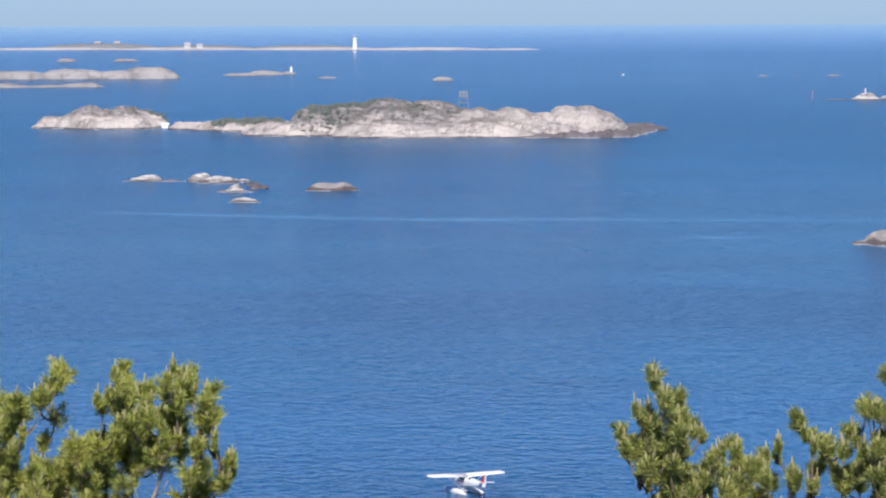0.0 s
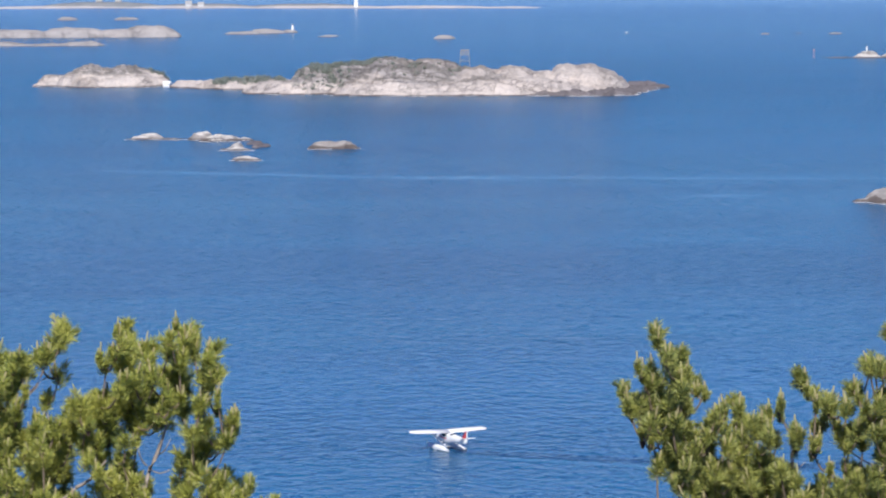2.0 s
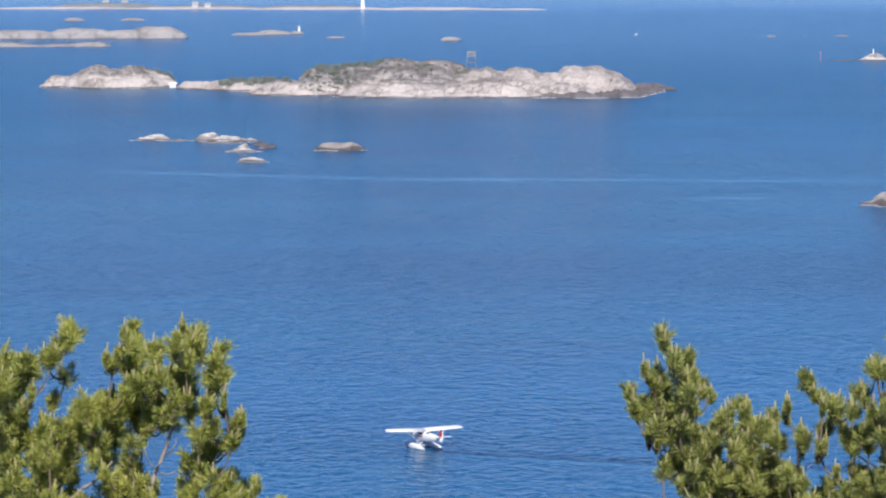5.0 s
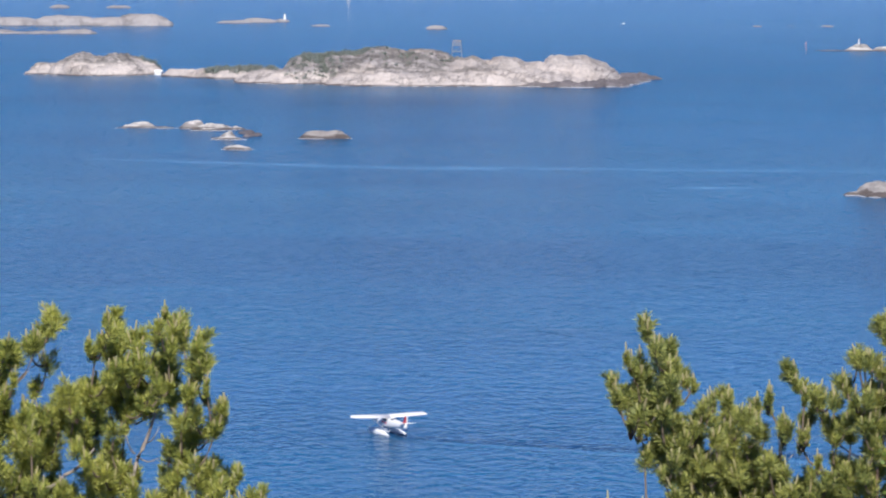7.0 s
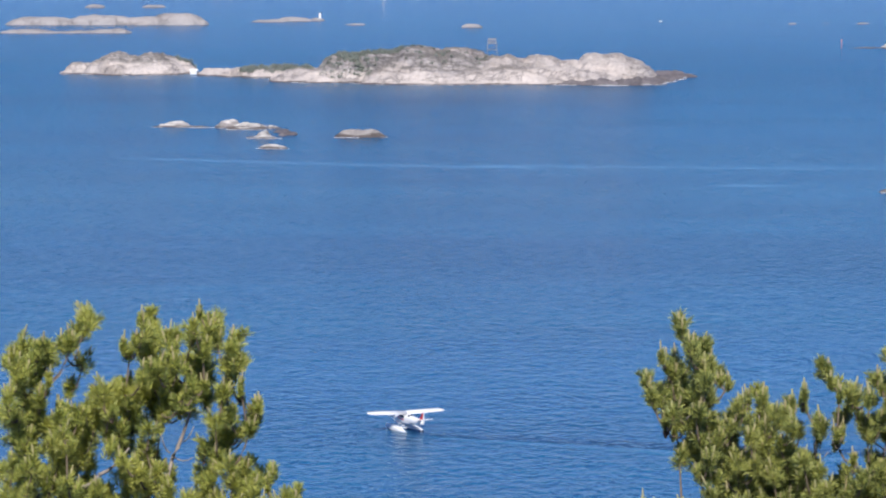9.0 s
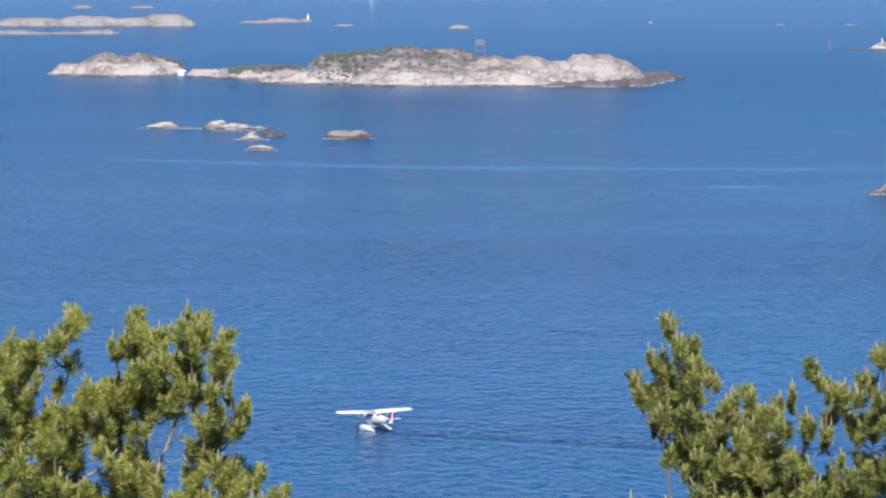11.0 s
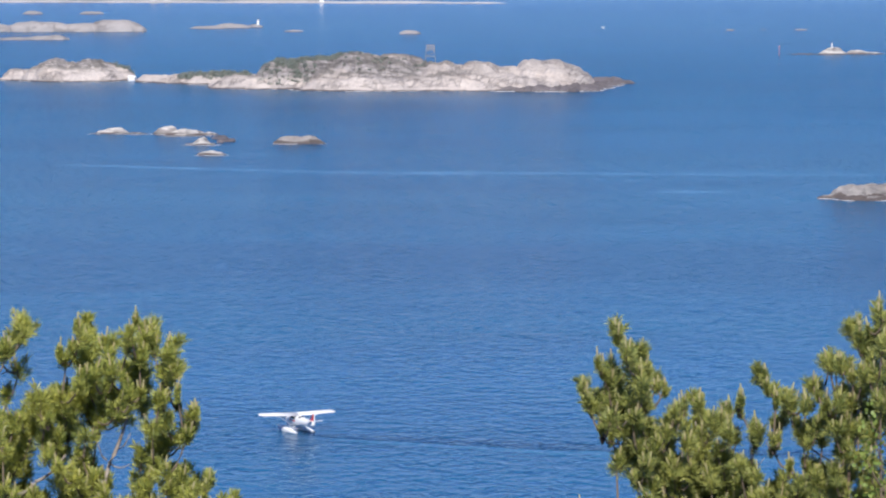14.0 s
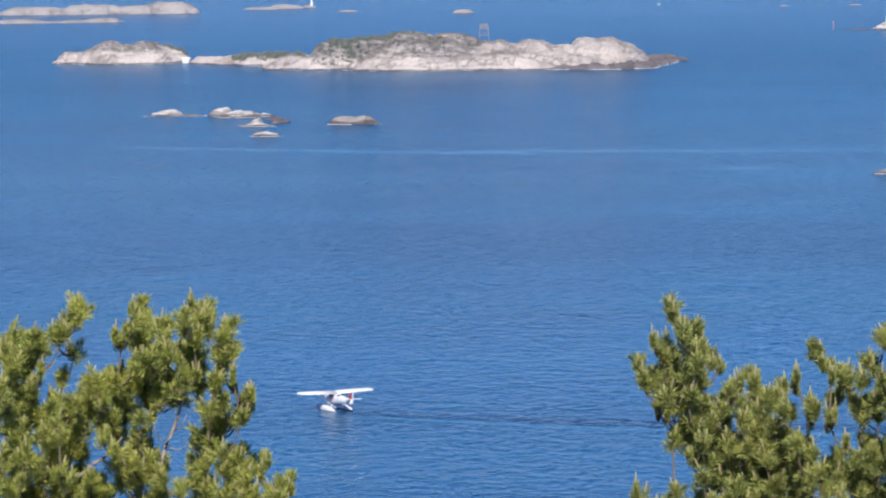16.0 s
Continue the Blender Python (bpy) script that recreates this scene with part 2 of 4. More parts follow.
# distant rock: greyer, cooler granite, with sea haze put into the colour
ROCK_HAZED = rock_material("hazed_granite", pale=(0.37, 0.35, 0.35), grey=(0.28, 0.27, 0.275), tide=0.15, speck=0.45)
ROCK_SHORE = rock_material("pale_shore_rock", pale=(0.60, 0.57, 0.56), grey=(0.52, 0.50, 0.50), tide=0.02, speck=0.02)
# low land past the far isle: blue-grey haze put into its colour
ROCK_HAZE_LAND = rock_material("far_haze_land", pale=(0.25, 0.27, 0.29), grey=(0.21, 0.23, 0.25), tide=0.02, speck=0.1)
FOAM = plain_material("sea_foam", (0.74, 0.75, 0.76), 0.7, 0.15, 1.5)
# far house walls: white dulled to blue-grey, haze painted into the colour
HAZED_WALL = plain_material("hazed_wall_paint", (0.50, 0.52, 0.54), 0.6)
RUST = plain_material("faded_red_paint", (0.55, 0.26, 0.25), 0.6)
HILL = plain_material("hill_heath", (0.12, 0.11, 0.07), 0.9, 0.5, 0.4)
WHITE = plain_material("white_paint", (0.93, 0.93, 0.92), 0.35, 0.05)
RED = plain_material("red_paint", (0.62, 0.035, 0.03), 0.35)
DARKGLASS = plain_material("tinted_glass", (0.02, 0.025, 0.03), 0.06)
METAL = plain_material("bare_metal", (0.55, 0.55, 0.56), 0.35, Metallic=1.0)
BLACK = plain_material("black_rubber", (0.02, 0.02, 0.02), 0.6)
TIMBER = plain_material("weathered_timber", (0.38, 0.33, 0.29), 0.8, 0.3)
SLATE = plain_material("grey_roof", (0.42, 0.42, 0.43), 0.7, 0.3)
BARK = plain_material("pine_bark", (0.44, 0.375, 0.32), 0.9, 0.6, 14.0)
TRUNK = plain_material("trunk_bark", (0.20, 0.14, 0.10), 0.9, 0.5, 14.0)
TWIG = plain_material("twig_bark", (0.21, 0.16, 0.11), 0.9, 0.4, 20.0)
NEEDLE = needle_material("pine_needle", (0.085, 0.135, 0.045), (0.29, 0.355, 0.08), (0.65, 0.63, 0.155))
# darker needle copy: self-shade of the two right pines, put into the colour
NEEDLE_SHADED = needle_material("shaded_pine_needle", (0.05, 0.09, 0.042), (0.22, 0.285, 0.085), (0.58, 0.57, 0.155))
CANDLE = needle_material("pine_candle", (0.48, 0.40, 0.21), (0.58, 0.50, 0.30), (0.52, 0.50, 0.23))
CONE = plain_material("pine_cone", (0.10, 0.065, 0.045), 0.85, 0.4, 40.0)
LEAF = needle_material("birch_leaf", (0.12, 0.20, 0.035), (0.19, 0.28, 0.05), (0.28, 0.35, 0.085))
SCRUB = needle_material("scrub_leaf", (0.18, 0.22, 0.185), (0.24, 0.28, 0.24), (0.32, 0.345, 0.31))


# ---------------------------------------------------------------- geometry helpers
def link_mesh(name, verts, faces, material, parent=None, label="", smooth=False):
    me = bpy.data.meshes.new(name)
    me.from_pydata([tuple(v) for v in verts], [], [tuple(f) for f in faces])
    me.materials.append(material)
    if smooth:
        me.shade_smooth()
    ob = new(name, me)
    if parent:
        ob.parent = parent
    if label:
        ob["label"] = label
    return ob


def part(name, bm, material, parent=None, label="", smooth=False):
    bmesh.ops.recalc_face_normals(bm, faces=bm.faces)
    me = bpy.data.meshes.new(name)
    bm.to_mesh(me)
    bm.free()
    me.materials.append(material)
    if smooth:
        me.shade_smooth()
    ob = new(name, me)
    if parent:
        ob.parent = parent
    if label:
        ob["label"] = label
    return ob


def loft(sections, caps=True):
    """Joins rings of equal count into a closed skin."""
    bm = bmesh.new()
    rings = [[bm.verts.new(p) for p in s] for s in sections]
    k = len(rings[0])
    for a, b in zip(rings, rings[1:]):
        for i in range(k):
            bm.faces.new((a[i], a[(i + 1) % k], b[(i + 1) % k], b[i]))
    if caps:
        bm.faces.new(rings[0][::-1])
        bm.faces.new(rings[-1])
    return bm


def oval(cx, cy, cz, rx, rz, k=14, square=2.6):
    out = []
    for i in range(k):
        a = 2 * math.pi * i / k
        c, s = math.cos(a), math.sin(a)
        out.append((cx + rx * math.copysign(abs(c) ** (2 / square), c), cy, cz + rz * math.copysign(abs(s) ** (2 / square), s)))
    return out


def tube(points, radii, k=7):
    """A tapered round bar along points."""
    pts = [Vector(p) for p in points]
    rings = []
    for i, p in enumerate(pts):
        d = (pts[min(i + 1, len(pts) - 1)] - pts[max(i - 1, 0)]).normalized()
        side = d.orthogonal().normalized() if abs(d.z) > 0.9 else d.cross(Vector((0, 0, 1))).normalized()
        up = side.cross(d)
        rings.append([p + radii[i] * (math.cos(2 * math.pi * j / k) * side + math.sin(2 * math.pi * j / k) * up) for j in range(k)])
    return loft(rings)


def box(x0, x1, y0, y1, z0, z1, bevel=0.02):
    bm = bmesh.new()
    bmesh.ops.create_cube(bm, size=1)
    for v in bm.verts:
        v.co = Vector(((x0, x1)[v.co.x > 0], (y0, y1)[v.co.y > 0], (z0, z1)[v.co.z > 0]))
    if bevel:
        bmesh.ops.bevel(bm, geom=bm.edges[:], offset=bevel, segments=1, affect="EDGES")
    return bm


def lattice(seed):
    return np.random.default_rng(seed).random((64, 64))


def value_noise(x, y, table):
    xi, yi = np.floor(x).astype(int), np.floor(y).astype(int)
    fx, fy = x - xi, y - yi
    fx, fy = fx * fx * (3 - 2 * fx), fy * fy * (3 - 2 * fy)
    g = lambda a, b: table[a % 64, b % 64]
    return (g(xi, yi) * (1 - fx) + g(xi + 1, yi) * fx) * (1 - fy) + (g(xi, yi + 1) * (1 - fx) + g(xi + 1, yi + 1) * fx) * fy


def fbm(x, y, seed, octaves=5, gain=0.5):
    t, total, amp = lattice(seed), 0.0, 1.0
    for o in range(octaves):
        total = total + amp * (value_noise(x * 2 ** o + 7.3 * o, y * 2 ** o + 3.1 * o, t) - 0.5)
        amp *= gain
    return total


def rock_height(x, y, humps, seed, rough, flat=1.35, fine=1.0):
    """Height of a skerry: rounded humps, worn by noise and split by fissures. A hump: x, y, half width, half depth, height."""
    wx, wy = x + 5 * rough * fbm(x * 0.09, y * 0.09, seed + 5, 3), y + 5 * rough * fbm(x * 0.09, y * 0.09, seed + 6, 3)
    total = np.full(x.shape, math.exp(-3.0 / 0.6))
    for cx, cy, rx, ry, top in humps:
        d = ((wx - cx) / rx) ** 2 + ((wy - cy) / ry) ** 2
        total = total + np.exp(np.maximum((top + 1.2) * (1 - np.minimum(d, 4) ** flat) - 1.2, -9) / 0.6)
    h = 0.6 * np.log(total)
    x, y = x * fine, y * fine
    cleft = 1 - np.abs(2 * value_noise(x * 0.22 + 0.08 * y, y * 0.07 - 0.05 * x, lattice(seed + 2)) - 1)
    steps = fbm(x * 0.10, y * 0.16, seed, 6, 0.57)
    amp = rough * np.clip((h + 1.5) / 4, 0, 1)
    h = h + amp * (1.6 * steps - 0.5 * np.clip(cleft - 0.82, 0, 1) / 0.18)
    # ledges, where the rock has split along its beds
    u = h / 1.7 + 0.05 * x + 1.6 * fbm(x * 0.05, y * 0.05, seed + 9, 3)
    ledge = u - np.floor(u)
    return h + 0.75 * amp * (np.minimum(ledge / 0.75, (1 - ledge) / 0.25) - 0.5)


def skerry(name, humps, seed, step, material, label, rough=1.0, category="rock island", flat=1.35, parent=None, fine=1.0):
    x0 = min(h[0] - h[2] * 1.25 for h in humps) - 4
    x1 = max(h[0] + h[2] * 1.25 for h in humps) + 4
    y0 = min(h[1] - h[3] * 1.25 for h in humps) - 4
    y1 = max(h[1] + h[3] * 1.25 for h in humps) + 4
    nx, ny = int((x1 - x0) / step) + 1, int((y1 - y0) / step) + 1
    gx, gy = np.meshgrid(np.linspace(x0, x1, nx), np.linspace(y0, y1, ny))
    gz = rock_height(gx, gy, humps, seed, rough, flat, fine)
    verts = np.stack([gx.ravel(), gy.ravel(), gz.ravel()], 1)
    idx = np.arange(nx * ny).reshape(ny, nx)
    quads = np.stack([idx[:-1, :-1].ravel(), idx[:-1, 1:].ravel(), idx[1:, 1:].ravel(), idx[1:, :-1].ravel()], 1)
    quads = quads[gz.ravel()[quads].max(1) > -1.0]
    used = np.unique(quads)
    remap = np.zeros(nx * ny, int)
    remap[used] = np.arange(len(used))
    ob = link_mesh(name, verts[used].tolist(), remap[quads].tolist(), material, smooth=True)
    if parent:
        ob.parent = parent
        ob["label"] = label
        return ob
    return tagged(ob, label, category, "skerries")


# ---------------------------------------------------------------- sea and near hill
def sea():
    rings = [0, 60, 140, 260, 420, 600, 850, 1200, 1700, 2400, 3300, 4200, 4900]
    k = 128
    verts = [(0, 0, 0)]
    faces = []
    for r in rings[1:]:
        verts += [(r * math.sin(2 * math.pi * i / k), r * math.cos(2 * math.pi * i / k), 0) for i in range(k)]
    for i in range(k):
        faces.append((0, 1 + (i + 1) % k, 1 + i))
    for j in range(len(rings) - 2):
        a, b = 1 + j * k, 1 + (j + 1) * k
        faces += [(a + i, a + (i + 1) % k, b + (i + 1) % k, b + i) for i in range(k)]
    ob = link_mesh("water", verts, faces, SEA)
    tagged(ob, "blue open sea ruffled by a light wind", "sea", kind="structure")


def hill_height(x, y):
    """The slope on which the viewer and the pines stand."""
    front = 62.4 - 0.34 * max(0.0, y) - 0.0012 * max(0.0, y) ** 2
    side = 0.004 * x * x
    back = 0.02 * max(0.0, -y - 30) ** 1.6
    return max(-4.0, front - side - back + 0.5 * noise.noise(Vector((x * 0.12, y * 0.12, 0))))


def hill():
    n, verts, faces = 90, [], []
    for j in range(n + 1):
        for i in range(n + 1):
            x, y = -150 + 300 * i / n, -160 + 330 * j / n
            verts.append((x, y, hill_height(x, y)))
    for j in range(n):
        for i in range(n):
            a = j * (n + 1) + i
            faces.append((a, a + 1, a + n + 2, a + n + 1))
    tagged(link_mesh("ground", verts, faces, HILL, smooth=True), "heath-covered hillside falling to the sea", "hillside", kind="structure")


def ripples(name, spine, half, count, seed, material, label, z, long=(0.5, 1.5), deep=(0.25, 0.6), lean=-17):
    """Many small lens-shaped wavelets strewn along a line."""
    rng = np.random.default_rng(seed)
    verts, faces = [], []
    for _ in range(count):
        i = int(rng.integers(0, len(spine) - 1))
        f = rng.random()
        cx = spine[i][0] + (spine[i + 1][0] - spine[i][0]) * f
        cy = spine[i][1] + (spine[i + 1][1] - spine[i][1]) * f + rng.normal() * 0.55 * (half[i] + (half[i + 1] - half[i]) * f)
        lx, ly, turn = rng.uniform(*long), rng.uniform(*deep), rng.normal() * 0.12 + radians(lean)
        base = len(verts)
        for k in range(8):
            a = 2 * math.pi * k / 8
            px, py = lx * math.cos(a) * rng.uniform(0.8, 1.2), ly * math.sin(a) * rng.uniform(0.8, 1.2)
            verts.append((cx + px * math.cos(turn) - py * math.sin(turn), cy + px * math.sin(turn) + py * math.cos(turn), z + 0.00002 * _))
        faces.append(tuple(range(base, base + 8)))
    return tagged(link_mesh(name, verts, faces, material), label, "water", kind="stuff")


sea()
hill()
ripples("water_slick", [(-92, 1119), (-60, 1103), (-19, 1084), (10, 1077)], [0.8, 1.6, 1.4, 0.6], 170, 61, SLICK, "thin smooth slick lines on the sea, sky sheen painted pale", 0.006, (4, 11), (1.4, 3.2), -22)
ripples("water_slick", [(4, 1084), (30, 1080), (66, 1074), (116, 1070)], [0.6, 1.6, 1.4, 0.8], 170, 62, SLICK, "thin smooth slick lines on the sea, sky sheen painted pale", 0.006, (4, 11), (1.4, 3.2), -6)
ripples("water_slick", [(58, 1004), (65, 1004), (73, 1005)], [0.5, 2.0, 0.5], 40, 63, SLICK, "short smooth slick on the sea, sky sheen painted pale", 0.006, (2.5, 5.0), (1.2, 2.8), 0)

# ---------------------------------------------------------------- islands
WEST = [(-147, 1727, 14, 20, 8.5), (-134, 1726, 15, 20, 8.0), (-124, 1729, 10, 12, 5.8), (-163, 1729, 7.5, 8, 4.8), (-169, 1727, 5, 4, 1.6), (-155, 1726, 9, 14, 5.2)]
NECK = [(-105, 1708, 11, 10, 2.6), (-92, 1700, 16, 12, 3.4), (-76, 1690, 22, 18, 3.8), (-71, 1652, 14, 18, 4.0), (-62, 1646, 13, 19, 4.6)]
MAIN = [
    (-53, 1654, 12, 28, 10.0), (-38, 1655, 18, 30, 11.0), (-24, 1656, 18, 34, 13.4), (-8, 1653, 18, 30, 12.6), (8, 1648, 18, 26, 9.8), (24, 1646, 12, 22, 10.2),
    (34, 1646, 14, 22, 7.8), (43.5, 1645, 9, 18, 10.9), (52, 1645, 15, 20, 10.6), (60, 1646, 11, 17, 8.7), (66.5, 1647, 6, 11, 5.4), (-16, 1627, 36, 20, 5.4), (16, 1626, 36, 19, 5.6), (40, 1630, 22, 17, 4.4)]
REEF = [(40, 1609, 12, 4, 1.3), (50, 1610, 15, 6, 1.6), (61, 1617, 11, 8, 2.0), (68, 1645, 8, 16, 1.4), (73, 1668, 7, 14, 1.1), (79, 1690, 8, 8, 0.9), (77, 1718, 8, 16, 1.3)]
isle = new("rock_island")
tagged(isle, "pale pinkish granite island with heath and low scrub", "rock island")
skerry("west_knoll", WEST, 13, 0.55, ROCK, "steep grey granite knoll", 1.0, parent=isle, fine=1.7)
skerry("low_neck", NECK, 12, 0.55, ROCK, "low rocky neck", 0.9, parent=isle, fine=1.7)
skerry("main_knoll", MAIN, 11, 0.55, ROCK, "broad pale granite ridge", 0.8, parent=isle, fine=1.7)
skerry("dark_reef", REEF, 14, 0.6, ROCK_REEF, "low dark wet reef", 1.2, flat=1.8, parent=isle, fine=2.6)
SMALL = (
    ([(-92.5, 1290, 5.5, 5, 1.6), (-93, 1287, 8, 3, 0.5), (-85, 1285, 6, 3, 0.25)], 21, 1.5, "low pale granite skerry with a dark waterline"),
    ([(-77.5, 1284, 5, 5, 2.3), (-69, 1281, 8, 6, 1.4), (-61.5, 1278, 4, 4, 0.8), (-70, 1273, 11.5, 5, 0.4)], 22, 1.5, "low pale granite skerry with bird-whitened top"),
    ([(-62, 1224, 2.8, 3, 1.9), (-62.5, 1222, 6.5, 4, 0.8)], 23, 2.0, "small pale knob of rock awash"),
    ([(-57.5, 1168, 4.8, 3.6, 1.25)], 24, 2.0, "flat small rock just above the water"),
    ([(-38.5, 1231, 6, 6, 2.1), (-35.5, 1228, 12, 5, 0.7), (-32.5, 1230, 6.5, 5, 2.0)], 25, 1.2, "rounded granite skerry with dark wet edges"),
    ([(104, 983, 8, 8, 3.0), (114, 984, 12, 10, 2.9), (105, 975, 9, 5, 1.0), (95.5, 981, 3, 2.6, 0.6)], 26, 1.7, "rounded pale granite skerry with a low shelf"),
)
for humps, seed, flat, label in SMALL:
    skerry("skerry", humps, seed, 0.4, ROCK_GREY if seed > 24 else ROCK_BARE, label, 0.5 if seed == 26 else 0.6, flat=flat, fine=2.0)
skerry("skerry", [(-58, 1258, 2.6, 14, 0.5), (-56.5, 1240, 2.4, 8, 0.45)], 27, 0.4, ROCK_REEF, "low dark wet reef joining pale rocks", 0.8, flat=3.0)
FAR = (
    ([(-180, 2515, 18, 14, 6.6), (-200, 2515, 16, 12, 4.6), (-225, 2515, 24, 12, 5.8), (-260, 2515, 24, 12, 4.6), (-167, 2512, 7, 6, 3.2)], 31, "long low pale granite island"),
    ([(-204, 2335, 14, 8, 2.3), (-225, 2333, 16, 8, 1.4), (-250, 2333, 18, 8, 2.2)], 32, "low pale granite reef"),
    ([(-128, 2580, 13, 6, 1.4), (-114, 2600, 13, 7, 2.4), (-100, 2615, 6, 6, 1.6)], 33, "low pale reef with a beacon on it"),
    ([(-273, 3000, 9, 6, 1.8)], 34, "distant low pale rock"),
    ([(-231, 3002, 10, 6, 1.8)], 35, "distant low pale rock"),
    ([(-4, 2450, 6, 5, 2.0)], 36, "distant small pale rock"),
    ([(-74, 2508, 8, 4, 0.8)], 37, "distant pale rock just awash"),
    ([(187, 2526, 4.0, 4, 0.6)], 38, "distant small pale rock"),
    ([(209, 2540, 3.5, 4, 0.5)], 39, "distant small pale rock"),
    ([(230, 2530, 6, 4, 0.5)], 40, "distant pale rock just awash"),
    ([(203.5, 2066, 7, 6, 3.1), (203, 2062, 9, 5, 1.2)], 41, "small rounded pale rock with a beacon on top"),
    ([(214.5, 2066, 6, 5, 2.0), (223, 2066, 8, 4, 0.8)], 42, "small low pale rock"),
    ([(188, 2062, 14, 3, 0.6)], 43, "low dark reef just awash"),
)
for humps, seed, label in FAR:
    skerry("skerry", humps, seed, 0.8, {41: ROCK_BARE, 42: ROCK_BARE, 43: ROCK_REEF}.get(seed, ROCK_HAZED), label, 0.5, flat=1.8)
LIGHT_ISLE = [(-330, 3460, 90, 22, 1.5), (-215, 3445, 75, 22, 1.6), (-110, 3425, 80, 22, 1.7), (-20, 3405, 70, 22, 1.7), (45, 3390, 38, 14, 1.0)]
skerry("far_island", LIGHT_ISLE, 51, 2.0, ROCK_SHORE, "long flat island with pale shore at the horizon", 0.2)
skerry("far_haze_land", [(-290, 3500, 60, 20, 4.2), (-205, 3490, 50, 20, 2.6), (-120, 3480, 60, 20, 2.4)], 52, 2.0, ROCK_HAZE_LAND, "low land behind the flat island, haze-grey by its colour", 0.25)


def surf(rocks, seed):
    """Low broken wavelets of foam along the seaward foot of the rocks."""
    rng = np.random.default_rng(seed)
    verts, faces = [], []
    for humps, rseed, rough, flat, gap, high, fine in rocks:
        x0, x1 = min(h[0] - h[2] for h in humps) - 3, max(h[0] + h[2] for h in humps) + 3
        y0, y1 = min(h[1] - h[3] for h in humps) - 4, max(h[1] for h in humps)
        ys = np.arange(y0, y1, 0.4)
        x = x0
        while x < x1:
            x += rng.uniform(0.5, 1.1)
            wet = np.nonzero(rock_height(np.full(len(ys), x), ys, humps, rseed, rough, flat, fine) > -0.1)[0]
            if not len(wet) or noise.noise(Vector((x * 0.11, rseed, 0))) < gap:
                continue
            cy, lx, ly, up = ys[wet[0]] - 0.3, rng.uniform(0.7, 1.6), rng.uniform(0.5, 1.0), high * rng.uniform(0.4, 1.0)
            base = len(verts)
            for k in range(8):
                a = 2 * math.pi * k / 8
                verts.append((x + lx * math.cos(a) * rng.uniform(0.8, 1.2), cy + ly * math.sin(a), -0.05))
            verts.append((x + rng.uniform(-0.4, 0.4), cy, up))
            faces += [(base + k, base + (k + 1) % 8, base + 8) for k in range(8)]
    tagged(link_mesh("surf", verts, faces, FOAM), "thin broken white surf along the rocks' waterline", "surf", kind="stuff")


surf([(h, q, 0.5 if q == 26 else 0.6, f, -0.2, 0.12, 2.0) for h, q, f, _ in SMALL] + [(MAIN, 11, 0.8, 1.35, 0.0, 0.14, 1.7), (NECK, 12, 0.9, 1.35, 0.0, 0.14, 1.7), (WEST, 13, 1.0, 1.35, 0.05, 0.14, 1.7), (REEF, 14, 1.2, 1.8, -0.1, 0.2, 2.6)], 77)


def scrub():
    """Low bushes in the hollows of the island, as clumps of small leaves."""
    rng = np.random.default_rng(5)
    spots = []
    for cx, cy, rx, ry, n in ((-52, 1658, 9, 18, 420), (-40, 1662, 11, 14, 330), (-53, 1638, 8, 7, 50), (-30, 1668, 9, 8, 70), (-45, 1638, 6, 6, 30), (-91, 1694, 5, 8, 150), (-81, 1690, 6, 10, 150), (-72, 1684, 6, 12, 180), (-66, 1672, 9, 12, 110), (-120, 1731, 4, 6, 60), (-20, 1640, 16, 8, 22), (-2, 1642, 9, 6, 10)):
        a, r = rng.random(n) * 6.283, np.sqrt(rng.random(n))
        spots.append(np.stack([cx + rx * r * np.cos(a), cy + ry * r * np.sin(a)], 1))
    spots = np.concatenate(spots)
    ground = np.maximum(np.maximum(rock_height(spots[:, 0], spots[:, 1], MAIN, 11, 0.8, 1.35, 1.7), rock_height(spots[:, 0], spots[:, 1], NECK, 12, 0.9, 1.35, 1.7)), rock_height(spots[:, 0], spots[:, 1], WEST, 13, 1.0, 1.35, 1.7))
    keep = ground > 1.8
    spots, ground = spots[keep], ground[keep]
    size = 0.5 + 1.3 * rng.random(len(spots)) ** 2
    m = 60
    p = rng.normal(size=(len(spots), m, 3))
    p /= np.linalg.norm(p, axis=2, keepdims=True)
    p *= (0.45 + 0.6 * rng.random((len(spots), m, 1))) * size[:, None, None]
    p[..., 2] = np.abs(p[..., 2]) * 0.95
    p += np.concatenate([spots, ground[:, None]], 1)[:, None, :]
    p = p.reshape(-1, 3)
    u, v = rng.normal(size=(2, len(p), 3))
    u *= (0.16 + 0.16 * rng.random((len(p), 1))) / np.linalg.norm(u, axis=1, keepdims=True)
    v *= (0.12 + 0.14 * rng.random((len(p), 1))) / np.linalg.norm(v, axis=1, keepdims=True)
    verts = np.stack([p - u, p - v, p + u, p + v], 1).reshape(-1, 3)
    link = link_mesh("scrub", verts.tolist(), np.arange(len(verts)).reshape(-1, 4).tolist(), SCRUB)
    tagged(link, "low grey-green juniper and heather scrub on the island", "shrubs", kind="stuff")


scrub()


def thing(name, label, category, x, y, z, turn=0.0, group=""):
    ob = new(name)
    ob.matrix_world = pose(x, y, z, 0, 0, turn)
    return tagged(ob, label, category, group)


